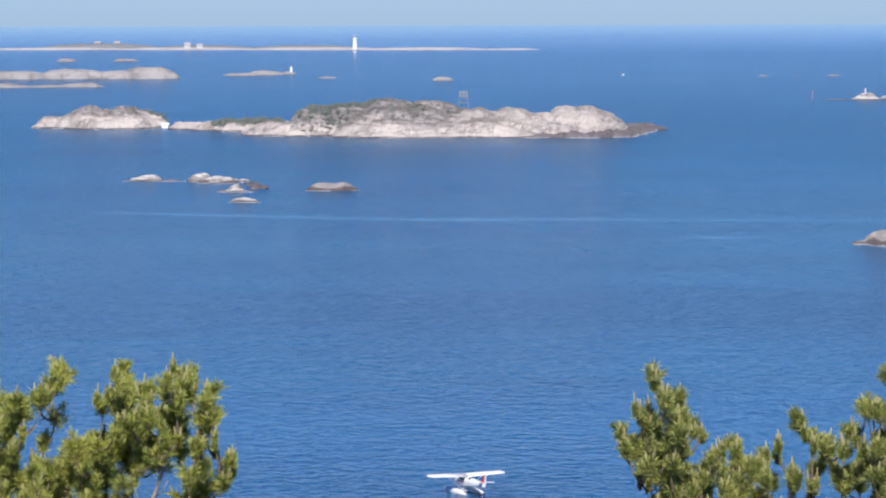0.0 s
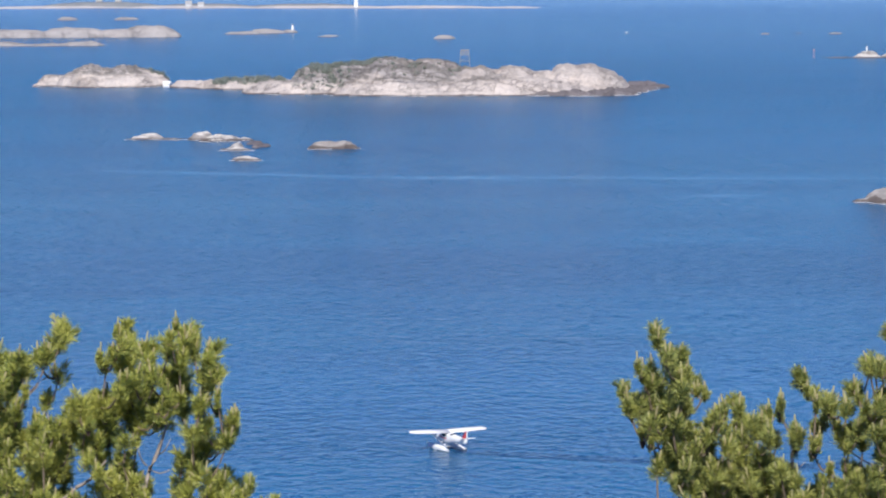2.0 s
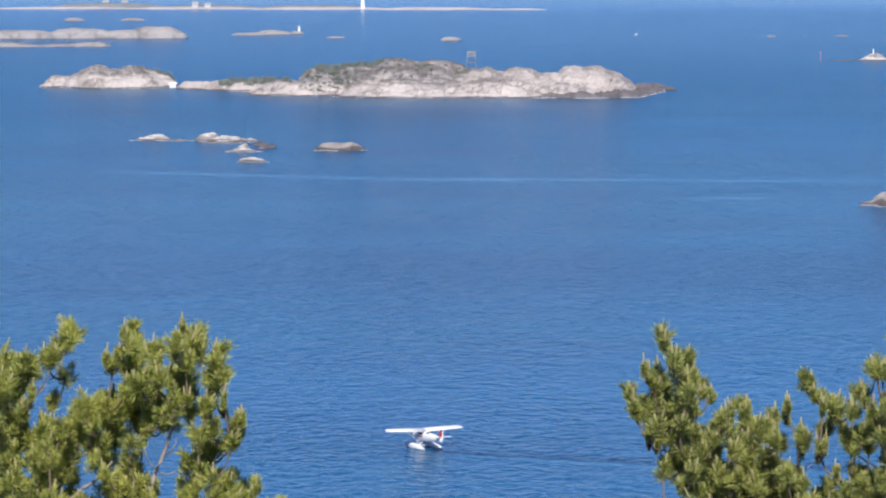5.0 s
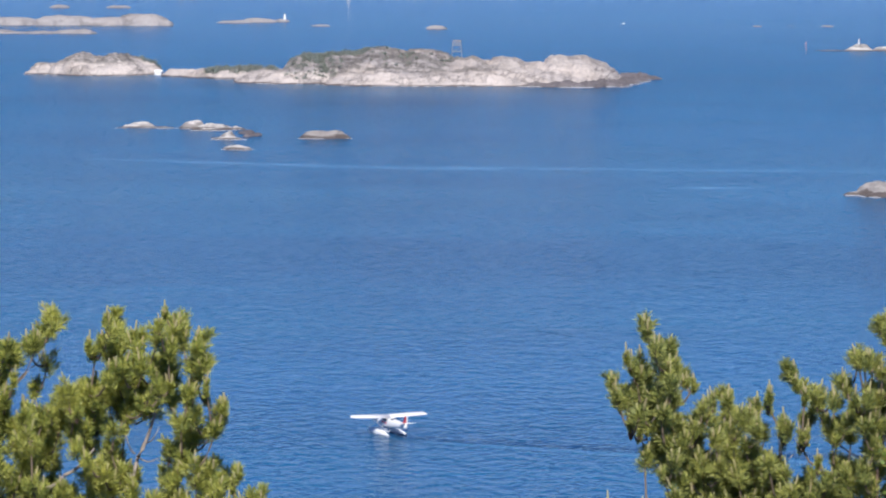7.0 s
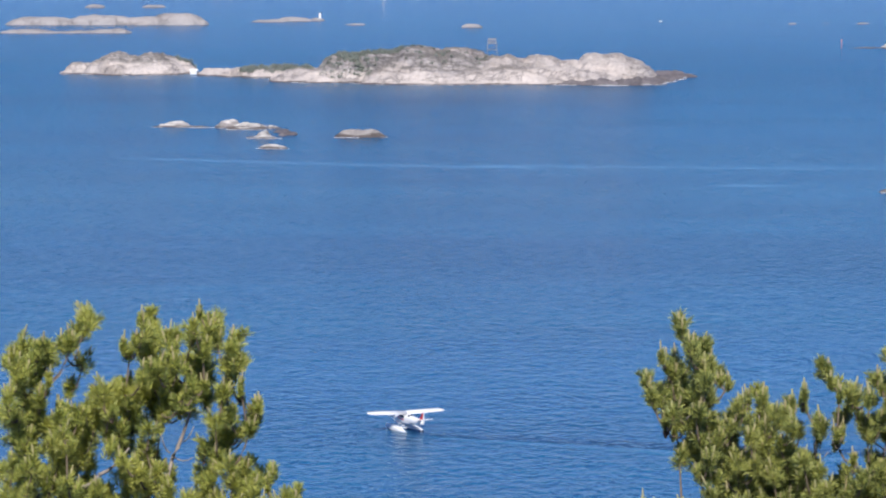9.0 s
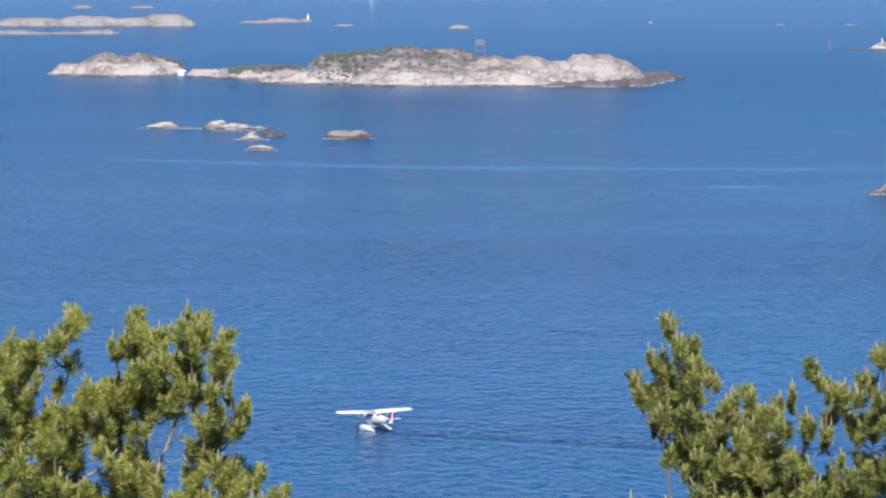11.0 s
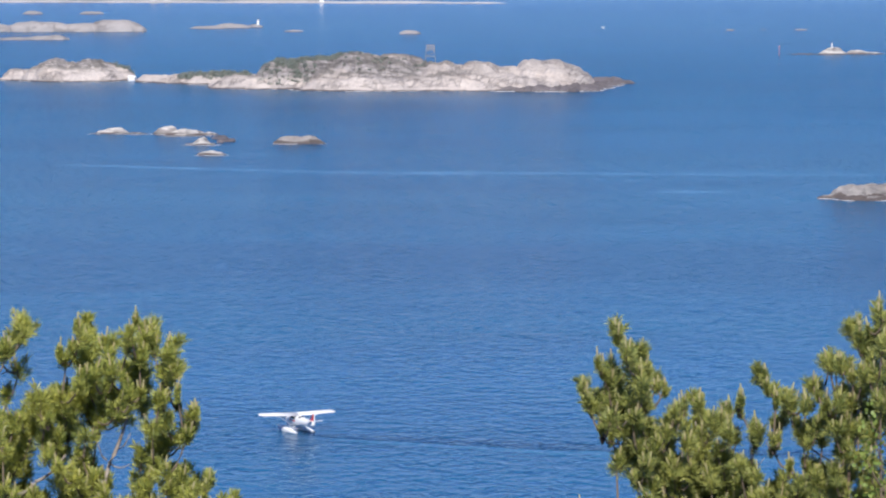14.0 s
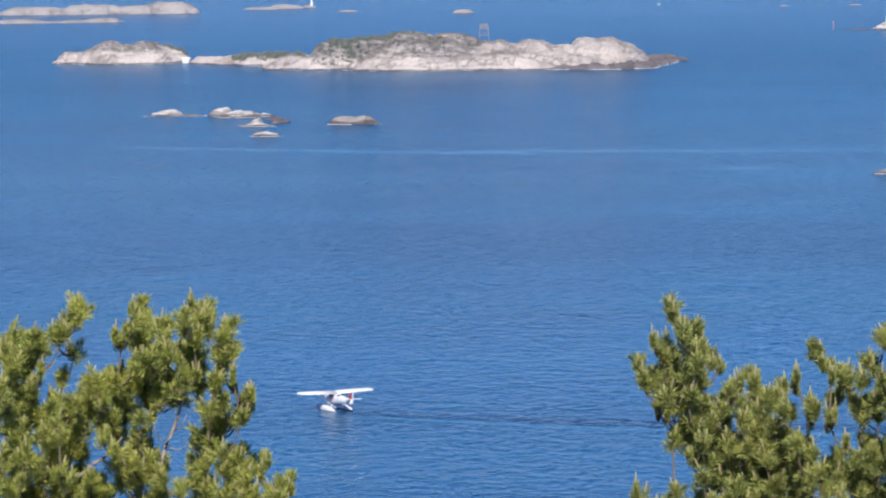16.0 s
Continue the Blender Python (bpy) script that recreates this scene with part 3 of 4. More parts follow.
def sea_mark_tower():
    x, y = 5.2, 1652
    z = 9.9
    t = thing("beacon_tower", "weathered timber beacon frame with boarded top on the island", "tower", x, y, z)
    for sx in (-1, 1):
        for sy in (-1, 1):
            part("leg", tube([(2.1 * sx, 1.7 * sy, -2.4), (1.55 * sx, 1.2 * sy, 6.6)], [0.11, 0.09], 6), TIMBER, t)
    for k in range(4):
        part("board", box(-1.62, 1.62, -1.34, -1.28, 4.5 + 0.54 * k, 4.74 + 0.54 * k), TIMBER, t)
    for sy in (-1, 1):
        part("crossbeam", tube([(-1.9, 1.45 * sy, 2.2), (1.9, 1.45 * sy, 2.2)], [0.1, 0.1], 6), TIMBER, t)
        part("crossbeam", tube([(-1.7, 1.3 * sy, 6.5), (1.7, 1.3 * sy, 6.5)], [0.1, 0.1], 6), TIMBER, t)
    part("brace", tube([(-1.9, -1.5, 2.2), (1.6, -1.3, 3.9)], [0.07, 0.07], 6), TIMBER, t)


def gable_house(name, label, x, y, z, w, d, h, wall, roof, turn=0):
    t = thing(name, label, "house", x, y, z, turn)
    part("wall", box(-w / 2, w / 2, -d / 2, d / 2, -0.8, h), wall, t)
    bm = bmesh.new()
    e = 0.25
    ring = lambda yy: [bm.verts.new(p) for p in ((-w / 2 - e, yy, h - 0.05), (w / 2 + e, yy, h - 0.05), (0, yy, h + w * 0.42))]
    a, b = ring(-d / 2 - e), ring(d / 2 + e)
    bm.faces.new(a)
    bm.faces.new(b[::-1])
    for i in range(3):
        bm.faces.new((a[i], b[i], b[(i + 1) % 3], a[(i + 1) % 3]))
    part("roof", bm, roof, t)
    part("door", box(-0.4, 0.4, -d / 2 - 0.05, -d / 2 + 0.02, 0, min(1.9, h)), SLATE, t)
    return t


def light_tower(x, y, z, height, r0, r1, label, cap):
    t = thing("lighthouse", label, "lighthouse", x, y, z)
    k = 16
    ring = lambda r, zz: [(r * math.cos(2 * math.pi * i / k), r * math.sin(2 * math.pi * i / k), zz) for i in range(k)]
    part("tower", loft([ring(r0 * 1.15, -0.6), ring(r0, 0.4), ring(r1, height * 0.8)]), WHITE, t, smooth=False)
    part("gallery", loft([ring(r1 * 1.35, height * 0.8), ring(r1 * 1.35, height * 0.83)]), WHITE, t)
    part("lantern", loft([ring(r1 * 0.75, height * 0.83), ring(r1 * 0.75, height * 0.94)]), DARKGLASS, t)
    part("cap", loft([ring(r1 * 0.9, height * 0.94), ring(r1 * 0.12, height)]), cap, t)


sea_mark_tower()
gable_house("boathouse", "small whitewashed boathouse at the island's shore", -116.2, 1721, 0.5, 2.0, 2.8, 0.8, WHITE, WHITE, 72)
light_tower(-77, 3412, 1.3, 10.4, 1.7, 1.25, "white round lighthouse tower on the flat far island", WHITE)
light_tower(-98.5, 2616, 1.6, 3.6, 0.75, 0.55, "small white beacon light on a reef", WHITE)
light_tower(203.4, 2066, 2.8, 3.4, 0.34, 0.24, "slim beacon light on a rounded rock", RED)
gable_house("keeper_house", "pale low keeper's house on the flat far island", -214, 3440, 1.2, 6, 5, 2.2, HAZED_WALL, SLATE, 90)
gable_house("keeper_house", "pale low keeper's house on the flat far island", -204, 3440, 1.2, 4, 5, 2.0, HAZED_WALL, SLATE, 90)
for hx in (-292, -276):
    gable_house("cottage", "distant pale cottage behind the flat far island", hx, 3498, 3.0, 4, 5, 1.5, TIMBER, SLATE, 90)
pole = thing("sea_mark", "thin iron sea mark pole on a reef", "sea mark", 177, 2060, -1.0)
part("pole", tube([(0, 0, -0.5), (0, 0, 4.6)], [0.16, 0.12], 8), RUST, pole)
part("topmark", tube([(0, 0, 4.5), (0, 0, 5.4)], [0.3, 0.26], 8), RUST, pole)


# ---------------------------------------------------------------- floatplane
def wing_section(x, y_mid, chord, z, thick, k=9):
    """An aerofoil outline across the span at x; leading edge towards +y."""
    up, low = [], []
    for i in range(k):
        f = 0.5 - 0.5 * math.cos(math.pi * i / (k - 1))
        th = thick * chord * 5 * (0.2969 * math.sqrt(f) - 0.126 * f - 0.3516 * f * f + 0.2843 * f ** 3 - 0.1015 * f ** 4)
        camber = 0.03 * chord * 4 * f * (1 - f)
        yy = y_mid + chord * (0.5 - f)
        up.append((x, yy, z + camber + th))
        low.append((x, yy, z + camber - th * 0.75))
    return up + low[-2:0:-1]


def floatplane():
    p = thing("floatplane", "white high-wing floatplane with red tail fin taxiing on the sea", "seaplane", 2.3, 517.7, 0)
    fus = [(2.45, 2.0, 0.42, 0.40), (2.2, 2.0, 0.52, 0.47), (1.3, 2.02, 0.57, 0.54), (0.95, 2.1, 0.60, 0.60), (0.35, 2.28, 0.60, 0.72),
           (-1.0, 2.33, 0.58, 0.64), (-1.8, 2.26, 0.54, 0.54), (-2.6, 2.20, 0.47, 0.46), (-4.0, 2.14, 0.34, 0.38), (-5.15, 2.14, 0.18, 0.33)]
    part("fuselage", loft([oval(0, y, z, rx, rz, 18) for y, z, rx, rz in fus]), WHITE, p, smooth=True)
    # wing, in two halves with slight dihedral
    for s in (-1, 1):
        secs = []
        for x, chord, ym in ((0.0, 1.9, 0.05), (2.6, 1.9, 0.05), (4.85, 1.6, 0.06), (5.1, 0.95, 0.09), (5.17, 0.6, 0.09)):
            secs.append(wing_section(s * x, ym, chord, 3.0 + 0.03 * x, 0.16 if x < 5.0 else 0.11))
        wing = part("wing", loft(secs), WHITE, p, smooth=True)
        flap = part("flap", box(0.7, 2.6, -0.80, -0.72, 2.99, 3.04, 0.005), WHITE, wing)
        flap.matrix_basis = Matrix.Diagonal((s, 1, 1, 1))
        part("wing_tip", loft([oval(s * 5.15, 0.09, 3.17, 0.06, 0.05, 8), oval(s * 5.15, -0.3, 3.17, 0.05, 0.04, 8)]), RED if s > 5 else WHITE, wing)
        part("wing_strut", tube([(s * 0.56, 0.25, 1.62), (s * 2.55, 0.15, 2.98)], [0.055, 0.05], 8), WHITE, p)
        win = part("side_window", box(0.585, 0.615, -0.7, 0.6, 2.52, 2.80, 0.01), DARKGLASS, p, "dark tinted cabin window")
        win.matrix_basis = Matrix.Diagonal((s, 1, 1, 1))
        stripe = part("stripe", box(0.596, 0.616, -0.7, 1.0, 2.24, 2.38, 0.005), RED, p, "red trim stripe")
        stripe.matrix_basis = Matrix.Diagonal((s, 1, 1, 1))
        # stabiliser half
        part("stabiliser", loft([wing_section(0, -4.75, 0.95, 2.42, 0.09), wing_section(s * 1.25, -4.82, 0.72, 2.42, 0.08), wing_section(s * 1.38, -4.85, 0.4, 2.42, 0.06)]), WHITE, p, smooth=True)
        # float with keel, chine and step
        secs = []
        for y, w, bottom, top in ((3.0, 0.05, 0.22, 0.36), (2.75, 0.20, 0.05, 0.42), (2.2, 0.34, -0.12, 0.48), (1.2, 0.40, -0.22, 0.50), (-0.3, 0.40, -0.24, 0.48),
                                  (-0.32, 0.40, -0.12, 0.48), (-1.4, 0.33, -0.04, 0.44), (-2.2, 0.20, 0.08, 0.38), (-2.55, 0.09, 0.16, 0.33)):
            cx = s * 1.25
            mid = bottom + 0.35 * (top - bottom)
            secs.append([(cx, y, bottom), (cx + w, y, mid), (cx + w * 0.95, y, top - 0.1), (cx + w * 0.6, y, top), (cx, y, top + 0.03),
                         (cx - w * 0.6, y, top), (cx - w * 0.95, y, top - 0.1), (cx - w, y, mid)])
        fl = part("pontoon", loft(secs), WHITE, p, smooth=False)
        part("water_rudder", box(s * 1.25 - 0.03, s * 1.25 + 0.03, -2.85, -2.55, -0.1, 0.35), WHITE, fl)
        part("bumper", tube([(s * 1.25, 2.98, 0.29), (s * 1.25, 3.1, 0.29)], [0.09, 0.05], 8), BLACK, fl)
        for y0, y1 in ((1.55, 1.35), (-0.75, -0.55)):
            part("float_strut", tube([(s * 1.25, y0, 0.45), (s * 0.48, y1, 1.62)], [0.06, 0.06], 8), WHITE, p)
        part("float_strut", tube([(s * 1.25, -0.75, 0.45), (s * 0.48, 1.2, 1.6)], [0.04, 0.04], 8), WHITE, p)
    for y in (1.55, -0.75):
        part("spreader_bar", tube([(-1.25, y, 0.42), (1.25, y, 0.42)], [0.05, 0.05], 8), WHITE, p)
    # fin and rudder
    bm = bmesh.new()
    outline = [(-4.0, 2.5), (-4.5, 2.85), (-4.8, 3.35), (-5.14, 3.4), (-5.08, 2.45)]
    side = [[bm.verts.new((w, y, z)) for y, z in outline] for w in (-0.05, 0.05)]
    bm.faces.new(side[0][::-1])
    bm.faces.new(side[1])
    for i in range(5):
        j = (i + 1) % 5
        bm.faces.new((side[0][i], side[0][j], side[1][j], side[1][i]))
    bmesh.ops.bevel(bm, geom=bm.edges[:], offset=0.015, segments=1, affect="EDGES")
    part("fin", bm, RED, p, "red tail fin")
    bm = bmesh.new()
    outline = [(-5.08, 2.0), (-5.16, 3.4), (-5.34, 3.36), (-5.4, 2.6), (-5.25, 1.95)]
    side = [[bm.verts.new((w, y, z)) for y, z in outline] for w in (-0.035, 0.035)]
    bm.faces.new(side[0][::-1])
    bm.faces.new(side[1])
    for i in range(5):
        j = (i + 1) % 5
        bm.faces.new((side[0][i], side[0][j], side[1][j], side[1][i]))
    part("rudder", bm, WHITE, p, "white rudder")
    # windscreen, rear window, cowling details, propeller
    part("windscreen", loft([oval(0, 0.98, 2.55, 0.50, 0.16, 14), oval(0, 0.45, 2.84, 0.52, 0.14, 14)]), DARKGLASS, p, "dark sloping windscreen")
    part("rear_window", loft([oval(0, -1.45, 2.78, 0.44, 0.13, 14), oval(0, -2.0, 2.62, 0.34, 0.10, 14)]), DARKGLASS, p, "dark rear cabin window")
    part("spinner", loft([oval(0, 2.45, 2.0, 0.16, 0.16, 10, 2), oval(0, 2.65, 2.0, 0.11, 0.11, 10, 2), oval(0, 2.75, 2.0, 0.02, 0.02, 10, 2)]), WHITE, p)
    prop = part("propeller", box(-0.95, 0.95, -0.025, 0.025, -0.07, 0.07, 0.015), METAL, p)
    prop.matrix_basis = pose(0, 2.56, 2.0, 0, 25, 0)
    part("exhaust", tube([(0.3, 1.7, 1.5), (0.3, 1.5, 1.36)], [0.05, 0.05], 8), METAL, p)
    # the body sits low over the pontoons
    for ob in p.children:
        if ob.name.split(".")[0] not in ("pontoon", "spreader_bar"):
            for v in ob.data.vertices:
                if v.co.z > 0.8:
                    v.co.z -= 0.88
            for c in ob.children:
                for v in c.data.vertices:
                    v.co.z -= 0.88
    prop.matrix_basis = pose(0, 2.56, 1.12, 0, 25, 0)
    # the tail cone sweeps up
    for ob in p.children:
        if ob.name.split(".")[0] in ("fuselage", "fin", "rudder", "stabiliser", "rear_window"):
            for v in ob.data.vertices:
                v.co.z += 0.12 * max(0.0, -0.6 - v.co.y)
    return p


def wake():
    """Ruffled track behind the floatplane and the smoother water beside it."""
    # local: the floatplane's place is the origin
    spine = [(1.8, -3.2), (6, -5.2), (13, -8.2), (21, -12.0), (29, -15.2), (38, -18.0), (52, -21.5), (70, -25)]
    half = [0.6, 1.2, 1.7, 2.1, 2.5, 2.8, 2.8, 2.4]
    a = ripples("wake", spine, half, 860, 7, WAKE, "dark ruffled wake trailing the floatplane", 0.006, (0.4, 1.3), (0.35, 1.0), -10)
    b = ripples("wake_slick", [(x, y - 4.0 - 0.06 * x) for x, y in spine[1:]], [0.5, 0.9, 1.4, 1.8, 2.0, 2.0, 1.6], 260, 8, WAKE_SHEEN, "smooth water beside the wake, sky sheen painted pale", 0.005, (0.8, 2.6), (0.4, 0.9), -22)
    return a, b


def motor_boat():
    b = thing("motor_boat", "tiny white motor boat far out with a short wash", "boat", 106, 2572, 0)
    hull = []
    for x, w, low, top in ((-2.6, 0.9, -0.2, 0.8), (-1, 1.05, -0.3, 0.85), (1.2, 0.95, -0.25, 0.95), (2.6, 0.4, 0.0, 1.1), (3.1, 0.05, 0.5, 1.15)):
        hull.append([(x, -w, top), (x, -w * 0.7, low), (x, w * 0.7, low), (x, w, top)])
    part("hull", loft(hull), WHITE, b)
    part("cabin", box(-0.9, 1.0, -0.65, 0.65, 0.85, 1.9, 0.08), WHITE, b)
    part("windscreen", box(1.0, 1.06, -0.55, 0.55, 1.2, 1.75, 0.01), DARKGLASS, b)
    for c in b.children:
        for v in c.data.vertices:
            v.co *= 0.3
    part("wash", box(-1.8, -0.9, -0.3, 0.3, -0.1, 0.05, 0.02), FOAM, b, "white foam at the stern")
    return b


PLANE = floatplane()
WAKES = wake()
BOAT = motor_boat()


# ---------------------------------------------------------------- pines on the slope
def shoots_mesh(bases, dirs, lengths, rng, per, needle, width, spread):
    """Needles all round a row of shoots, each a slim folded blade."""
    n = len(bases)
    f = rng.random((n, per)) ** 0.85
    at = bases[:, None, :] + dirs[:, None, :] * (f * lengths[:, None])[..., None]
    r = rng.normal(size=(n, per, 3))
    r -= (r * dirs[:, None, :]).sum(2, keepdims=True) * dirs[:, None, :]
    r /= np.linalg.norm(r, axis=2, keepdims=True)
    ang = np.radians(spread * (0.65 + 0.7 * rng.random((n, per, 1))) * (1.15 - 0.55 * f[..., None]))
    d = dirs[:, None, :] * np.cos(ang) + r * np.sin(ang)
    ln = needle[:, None, None] * (0.7 + 0.55 * rng.random((n, per, 1)))
    side = np.cross(d, rng.normal(size=(n, per, 3)))
    side *= width / np.linalg.norm(side, axis=2, keepdims=True)
    a, m, e = at, at + d * ln * 0.5, at + d * ln
    quad = np.stack([a, m - side, e, m + side], 2).reshape(-1, 3)
    return quad


def quads_object(name, quad, material, parent, label=""):
    me = bpy.data.meshes.new(name)
    nf = len(quad) // 4
    me.vertices.add(len(quad))
    me.vertices.foreach_set("co", quad.astype(np.float32).ravel())
    me.loops.add(len(quad))
    me.loops.foreach_set("vertex_index", np.arange(len(quad), dtype=np.int32))
    me.polygons.add(nf)
    me.polygons.foreach_set("loop_start", np.arange(0, len(quad), 4, dtype=np.int32))
    me.materials.append(material)
    me.update(calc_edges=True)
    me.validate()
    ob = new(name, me)
    ob.parent = parent
    ob["kind"] = "stuff"
    if label:
        ob["label"] = label
    return ob


def bent(a, b, sag, k=5):
    a, b = Vector(a), Vector(b)
    out = []
    for i in range(k):
        f = i / (k - 1)
        p = a.lerp(b, f)
        p.z -= sag * math.sin(math.pi * f)
        p.y += 0.15 * sag * math.sin(2.5 * math.pi * f)
        out.append(p)
    return out


def pine(x, y, top, boughs, limbs, seed, label, per=92, density=1.0, inner=(), needles=NEEDLE):
    """A pine: trunk from the slope, limbs, and boughs of needle-clad shoots. A bough: x, z, half size. A limb: x0, z0, x1, z1, thickness."""
    rng = np.random.default_rng(seed)
    given = len(boughs)
    full = list(boughs)
    for i, (ax, az_, ar) in enumerate(boughs):
        for bx, bz, br in boughs[i + 1:]:
            gap = math.hypot(ax - bx, az_ - bz)
            if gap < 1.5 * (ar + br) and rng.random() < 0.42:
                full.append(((ax + bx) / 2, (az_ + bz) / 2 - 0.02, 0.5 * (ar + br)))
    full += list(inner)
    order = sorted(range(len(full)), key=lambda i: full[i][1])
    boughs = [(*full[i], i < given) for i in order]
    foot = hill_height(x, y)
    t = thing("pine_tree", label, "tree", x, y, foot - 0.15, group="pines on the slope")
    base = np.array([x, y, foot - 0.15])
    lean = [(0, 0, 0), (0.10, 0.05, (top - foot) * 0.35), (-0.06, 0.0, (top - foot) * 0.7), (0.03, 0.0, top - foot)]
    part("trunk", tube(lean, [0.11, 0.08, 0.05, 0.010], 10), TRUNK, t, smooth=True)
    for x0, z0, x1, z1, th in limbs:
        a = (x0 - x, 0.05 + 0.1 * rng.random(), z0 - base[2])
        b = (x1 - x, 0.12 * rng.random(), z1 - base[2])
        part("limb", tube(bent(a, b, 0.03), [th * 0.85, th * 0.75, th * 0.66, th * 0.55, th * 0.4], 8), BARK, t, smooth=True)
    nodes = [np.array([0.03, 0, (top - foot) * f]) for f in np.linspace(0.5, 0.93, 8)]
    P, D, L, N, tips = [], [], [], [], []
    stems = bmesh.new()
    for bx, bz, br, main in boughs:
        depth = rng.uniform(-0.25, 0.2) if main else rng.uniform(0.25, 0.6)
        c = np.array([bx - x, depth, bz - base[2]])
        node = min(nodes, key=lambda q: np.linalg.norm((q - c) * (1.3, 1, 0.8)) + 3.0 * max(0.0, 0.5 * abs(q[0] - c[0]) + 0.04 - (c[2] - q[2])))
        sub = tube(bent(node, c - np.array([0, 0, br * 0.5]), 0.05), [0.009, 0.008, 0.007, 0.006, 0.004], 6)
        me = bpy.data.meshes.new("tmp")
        sub.to_mesh(me)
        sub.free()
        stems.from_mesh(me)
        bpy.data.meshes.remove(me)
        nodes.append(c)
        leader = main and br < 0.033
        if leader:
            c[2] -= 0.03
        k = max(5, int(density * 900 * br * br + 4))
        v = rng.normal(size=(k, 3))
        v /= np.linalg.norm(v, axis=1, keepdims=True)
        v *= (0.3 + 0.7 * rng.random((k, 1))) * br * 1.12
        v *= np.array([0.45, 0.6, 1.5]) if leader else np.array([0.95, 0.95, 1.12])
        v[:, :2] *= 1 - 0.42 * np.clip(v[:, 2:] / br, -0.3, 1.0)
        d = np.array([0, -0.1, 1.0]) + v / br * np.array([0.75, 0.75, 0.2]) + rng.normal(size=(k, 3)) * (0.14 if leader else 0.34)
        d /= np.linalg.norm(d, axis=1, keepdims=True)
        ln = rng.uniform(0.05, 0.08, k) if leader else rng.uniform(0.07, 0.12, k)
        p = c + v * np.array([1, 1.2, 1]) - d * ln[:, None] * 0.6
        P.append(p), D.append(d), L.append(ln), N.append(np.full(k, 0.036 if leader else 0.058))
        # new candles on the upper shoots
        if main:
            high = (v[:, 2] > -0.1 * br) & (rng.random(k) < 0.42)
            tips += [(p[i] + d[i] * ln[i] * 0.9, d[i], rng.uniform(0.03, 0.075)) for i in np.nonzero(high)[0]]
            order_up = np.argsort((p + d * ln[:, None])[:, 2])
            for best, low, far in ((order_up[-1], 0.055, 0.09), (order_up[-2], 0.03, 0.06)):
                tips.append((p[best] + d[best] * ln[best] * 0.9, d[best], rng.uniform(low, far)))
        for i in range(0, k, 2):
            q = tube([c - np.array([0, 0, br * 0.5]), (c + p[i]) / 2, p[i] + d[i] * ln[i] * 0.6], [0.006, 0.005, 0.003], 4)
            me = bpy.data.meshes.new("tmp")
            q.to_mesh(me)
            q.free()
            stems.from_mesh(me)
            bpy.data.meshes.remove(me)
    P, D, L, N = np.concatenate(P), np.concatenate(D), np.concatenate(L), np.concatenate(N)
    part("twig_work", stems, TWIG, t)["kind"] = "stuff"
    quads_object("needles", shoots_mesh(P, D, L, rng, per, N, 0.0025, 54), needles, t)
    tp, td, tl = np.array([q[0] for q in tips]), np.array([q[1] for q in tips]), np.array([q[2] for q in tips])
    td = td + np.array([0, 0, 0.8])
    td /= np.linalg.norm(td, axis=1, keepdims=True)
    rods = bmesh.new()
    for a, d, ln in zip(tp, td, tl):
        r0 = rng.uniform(0.0055, 0.0075)
        a, d = Vector(a), Vector(d)
        ring = []
        for f, rr in ((0, 0.8), (0.5, 1.0), (0.9, 0.75), (1.0, 0.2)):
            ring.append([rods.verts.new(a + d * ln * f + Vector((math.cos(q), math.sin(q), 0)) * r0 * rr) for q in (0, 1.257, 2.513, 3.770, 5.027)])
        for u, w in zip(ring, ring[1:]):
            for q in range(5):
                rods.faces.new((u[q], u[(q + 1) % 5], w[(q + 1) % 5], w[q]))
    part("new_growth", rods, CANDLE, t, "pale tan new shoots")["kind"] = "stuff"
    # a few old cones hanging under the shoots
    for i in rng.choice(len(P), 9, replace=False):
        q = Vector(P[i])
        bm = loft([oval(q.x, 0, -0.045, 0.004, 0.004, 8, 2), oval(q.x, 0, -0.03, 0.014, 0.014, 8, 2), oval(q.x, 0, -0.005, 0.02, 0.02, 8, 2), oval(q.x, 0, 0.015, 0.008, 0.008, 8, 2)])
        for vtx in bm.verts:
            vtx.co = Vector((vtx.co.x, q.y + vtx.co.z * 0.4, q.z + vtx.co.y + vtx.co.z))
        part("cone", bm, CONE, t)
    return t


LEFT_TOP = [(-2.51, 61.44, 0.041), (-2.52, 61.38, 0.049), (-2.57, 61.34, 0.053), (-2.61, 61.26, 0.049), (-2.67, 61.23, 0.036), (-2.56, 61.12, 0.045), (-2.81, 61.24, 0.049), (-2.79, 61.16, 0.053), (-2.85, 61.17, 0.049), (-2.97, 61.22, 0.057), (-3.01, 61.10, 0.073), (-2.94, 61.08, 0.061), (-2.86, 61.03, 0.057), (-2.92, 60.93, 0.069), (-2.82, 60.90, 0.045), (-3.01, 60.90, 0.073), (-2.85, 60.81, 0.061), (-2.96, 60.77, 0.073), (-2.75, 61.06, 0.028), (-2.63, 60.94, 0.036), (-2.71, 60.86, 0.032), (-2.40, 60.95, 0.061), (-2.28, 60.93, 0.061), (-2.25, 61.00, 0.028), (-2.17, 60.94, 0.061), (-2.48, 60.86, 0.061), (-2.57, 60.80, 0.061), (-2.67, 60.77, 0.061), (-2.76, 60.73, 0.061)]
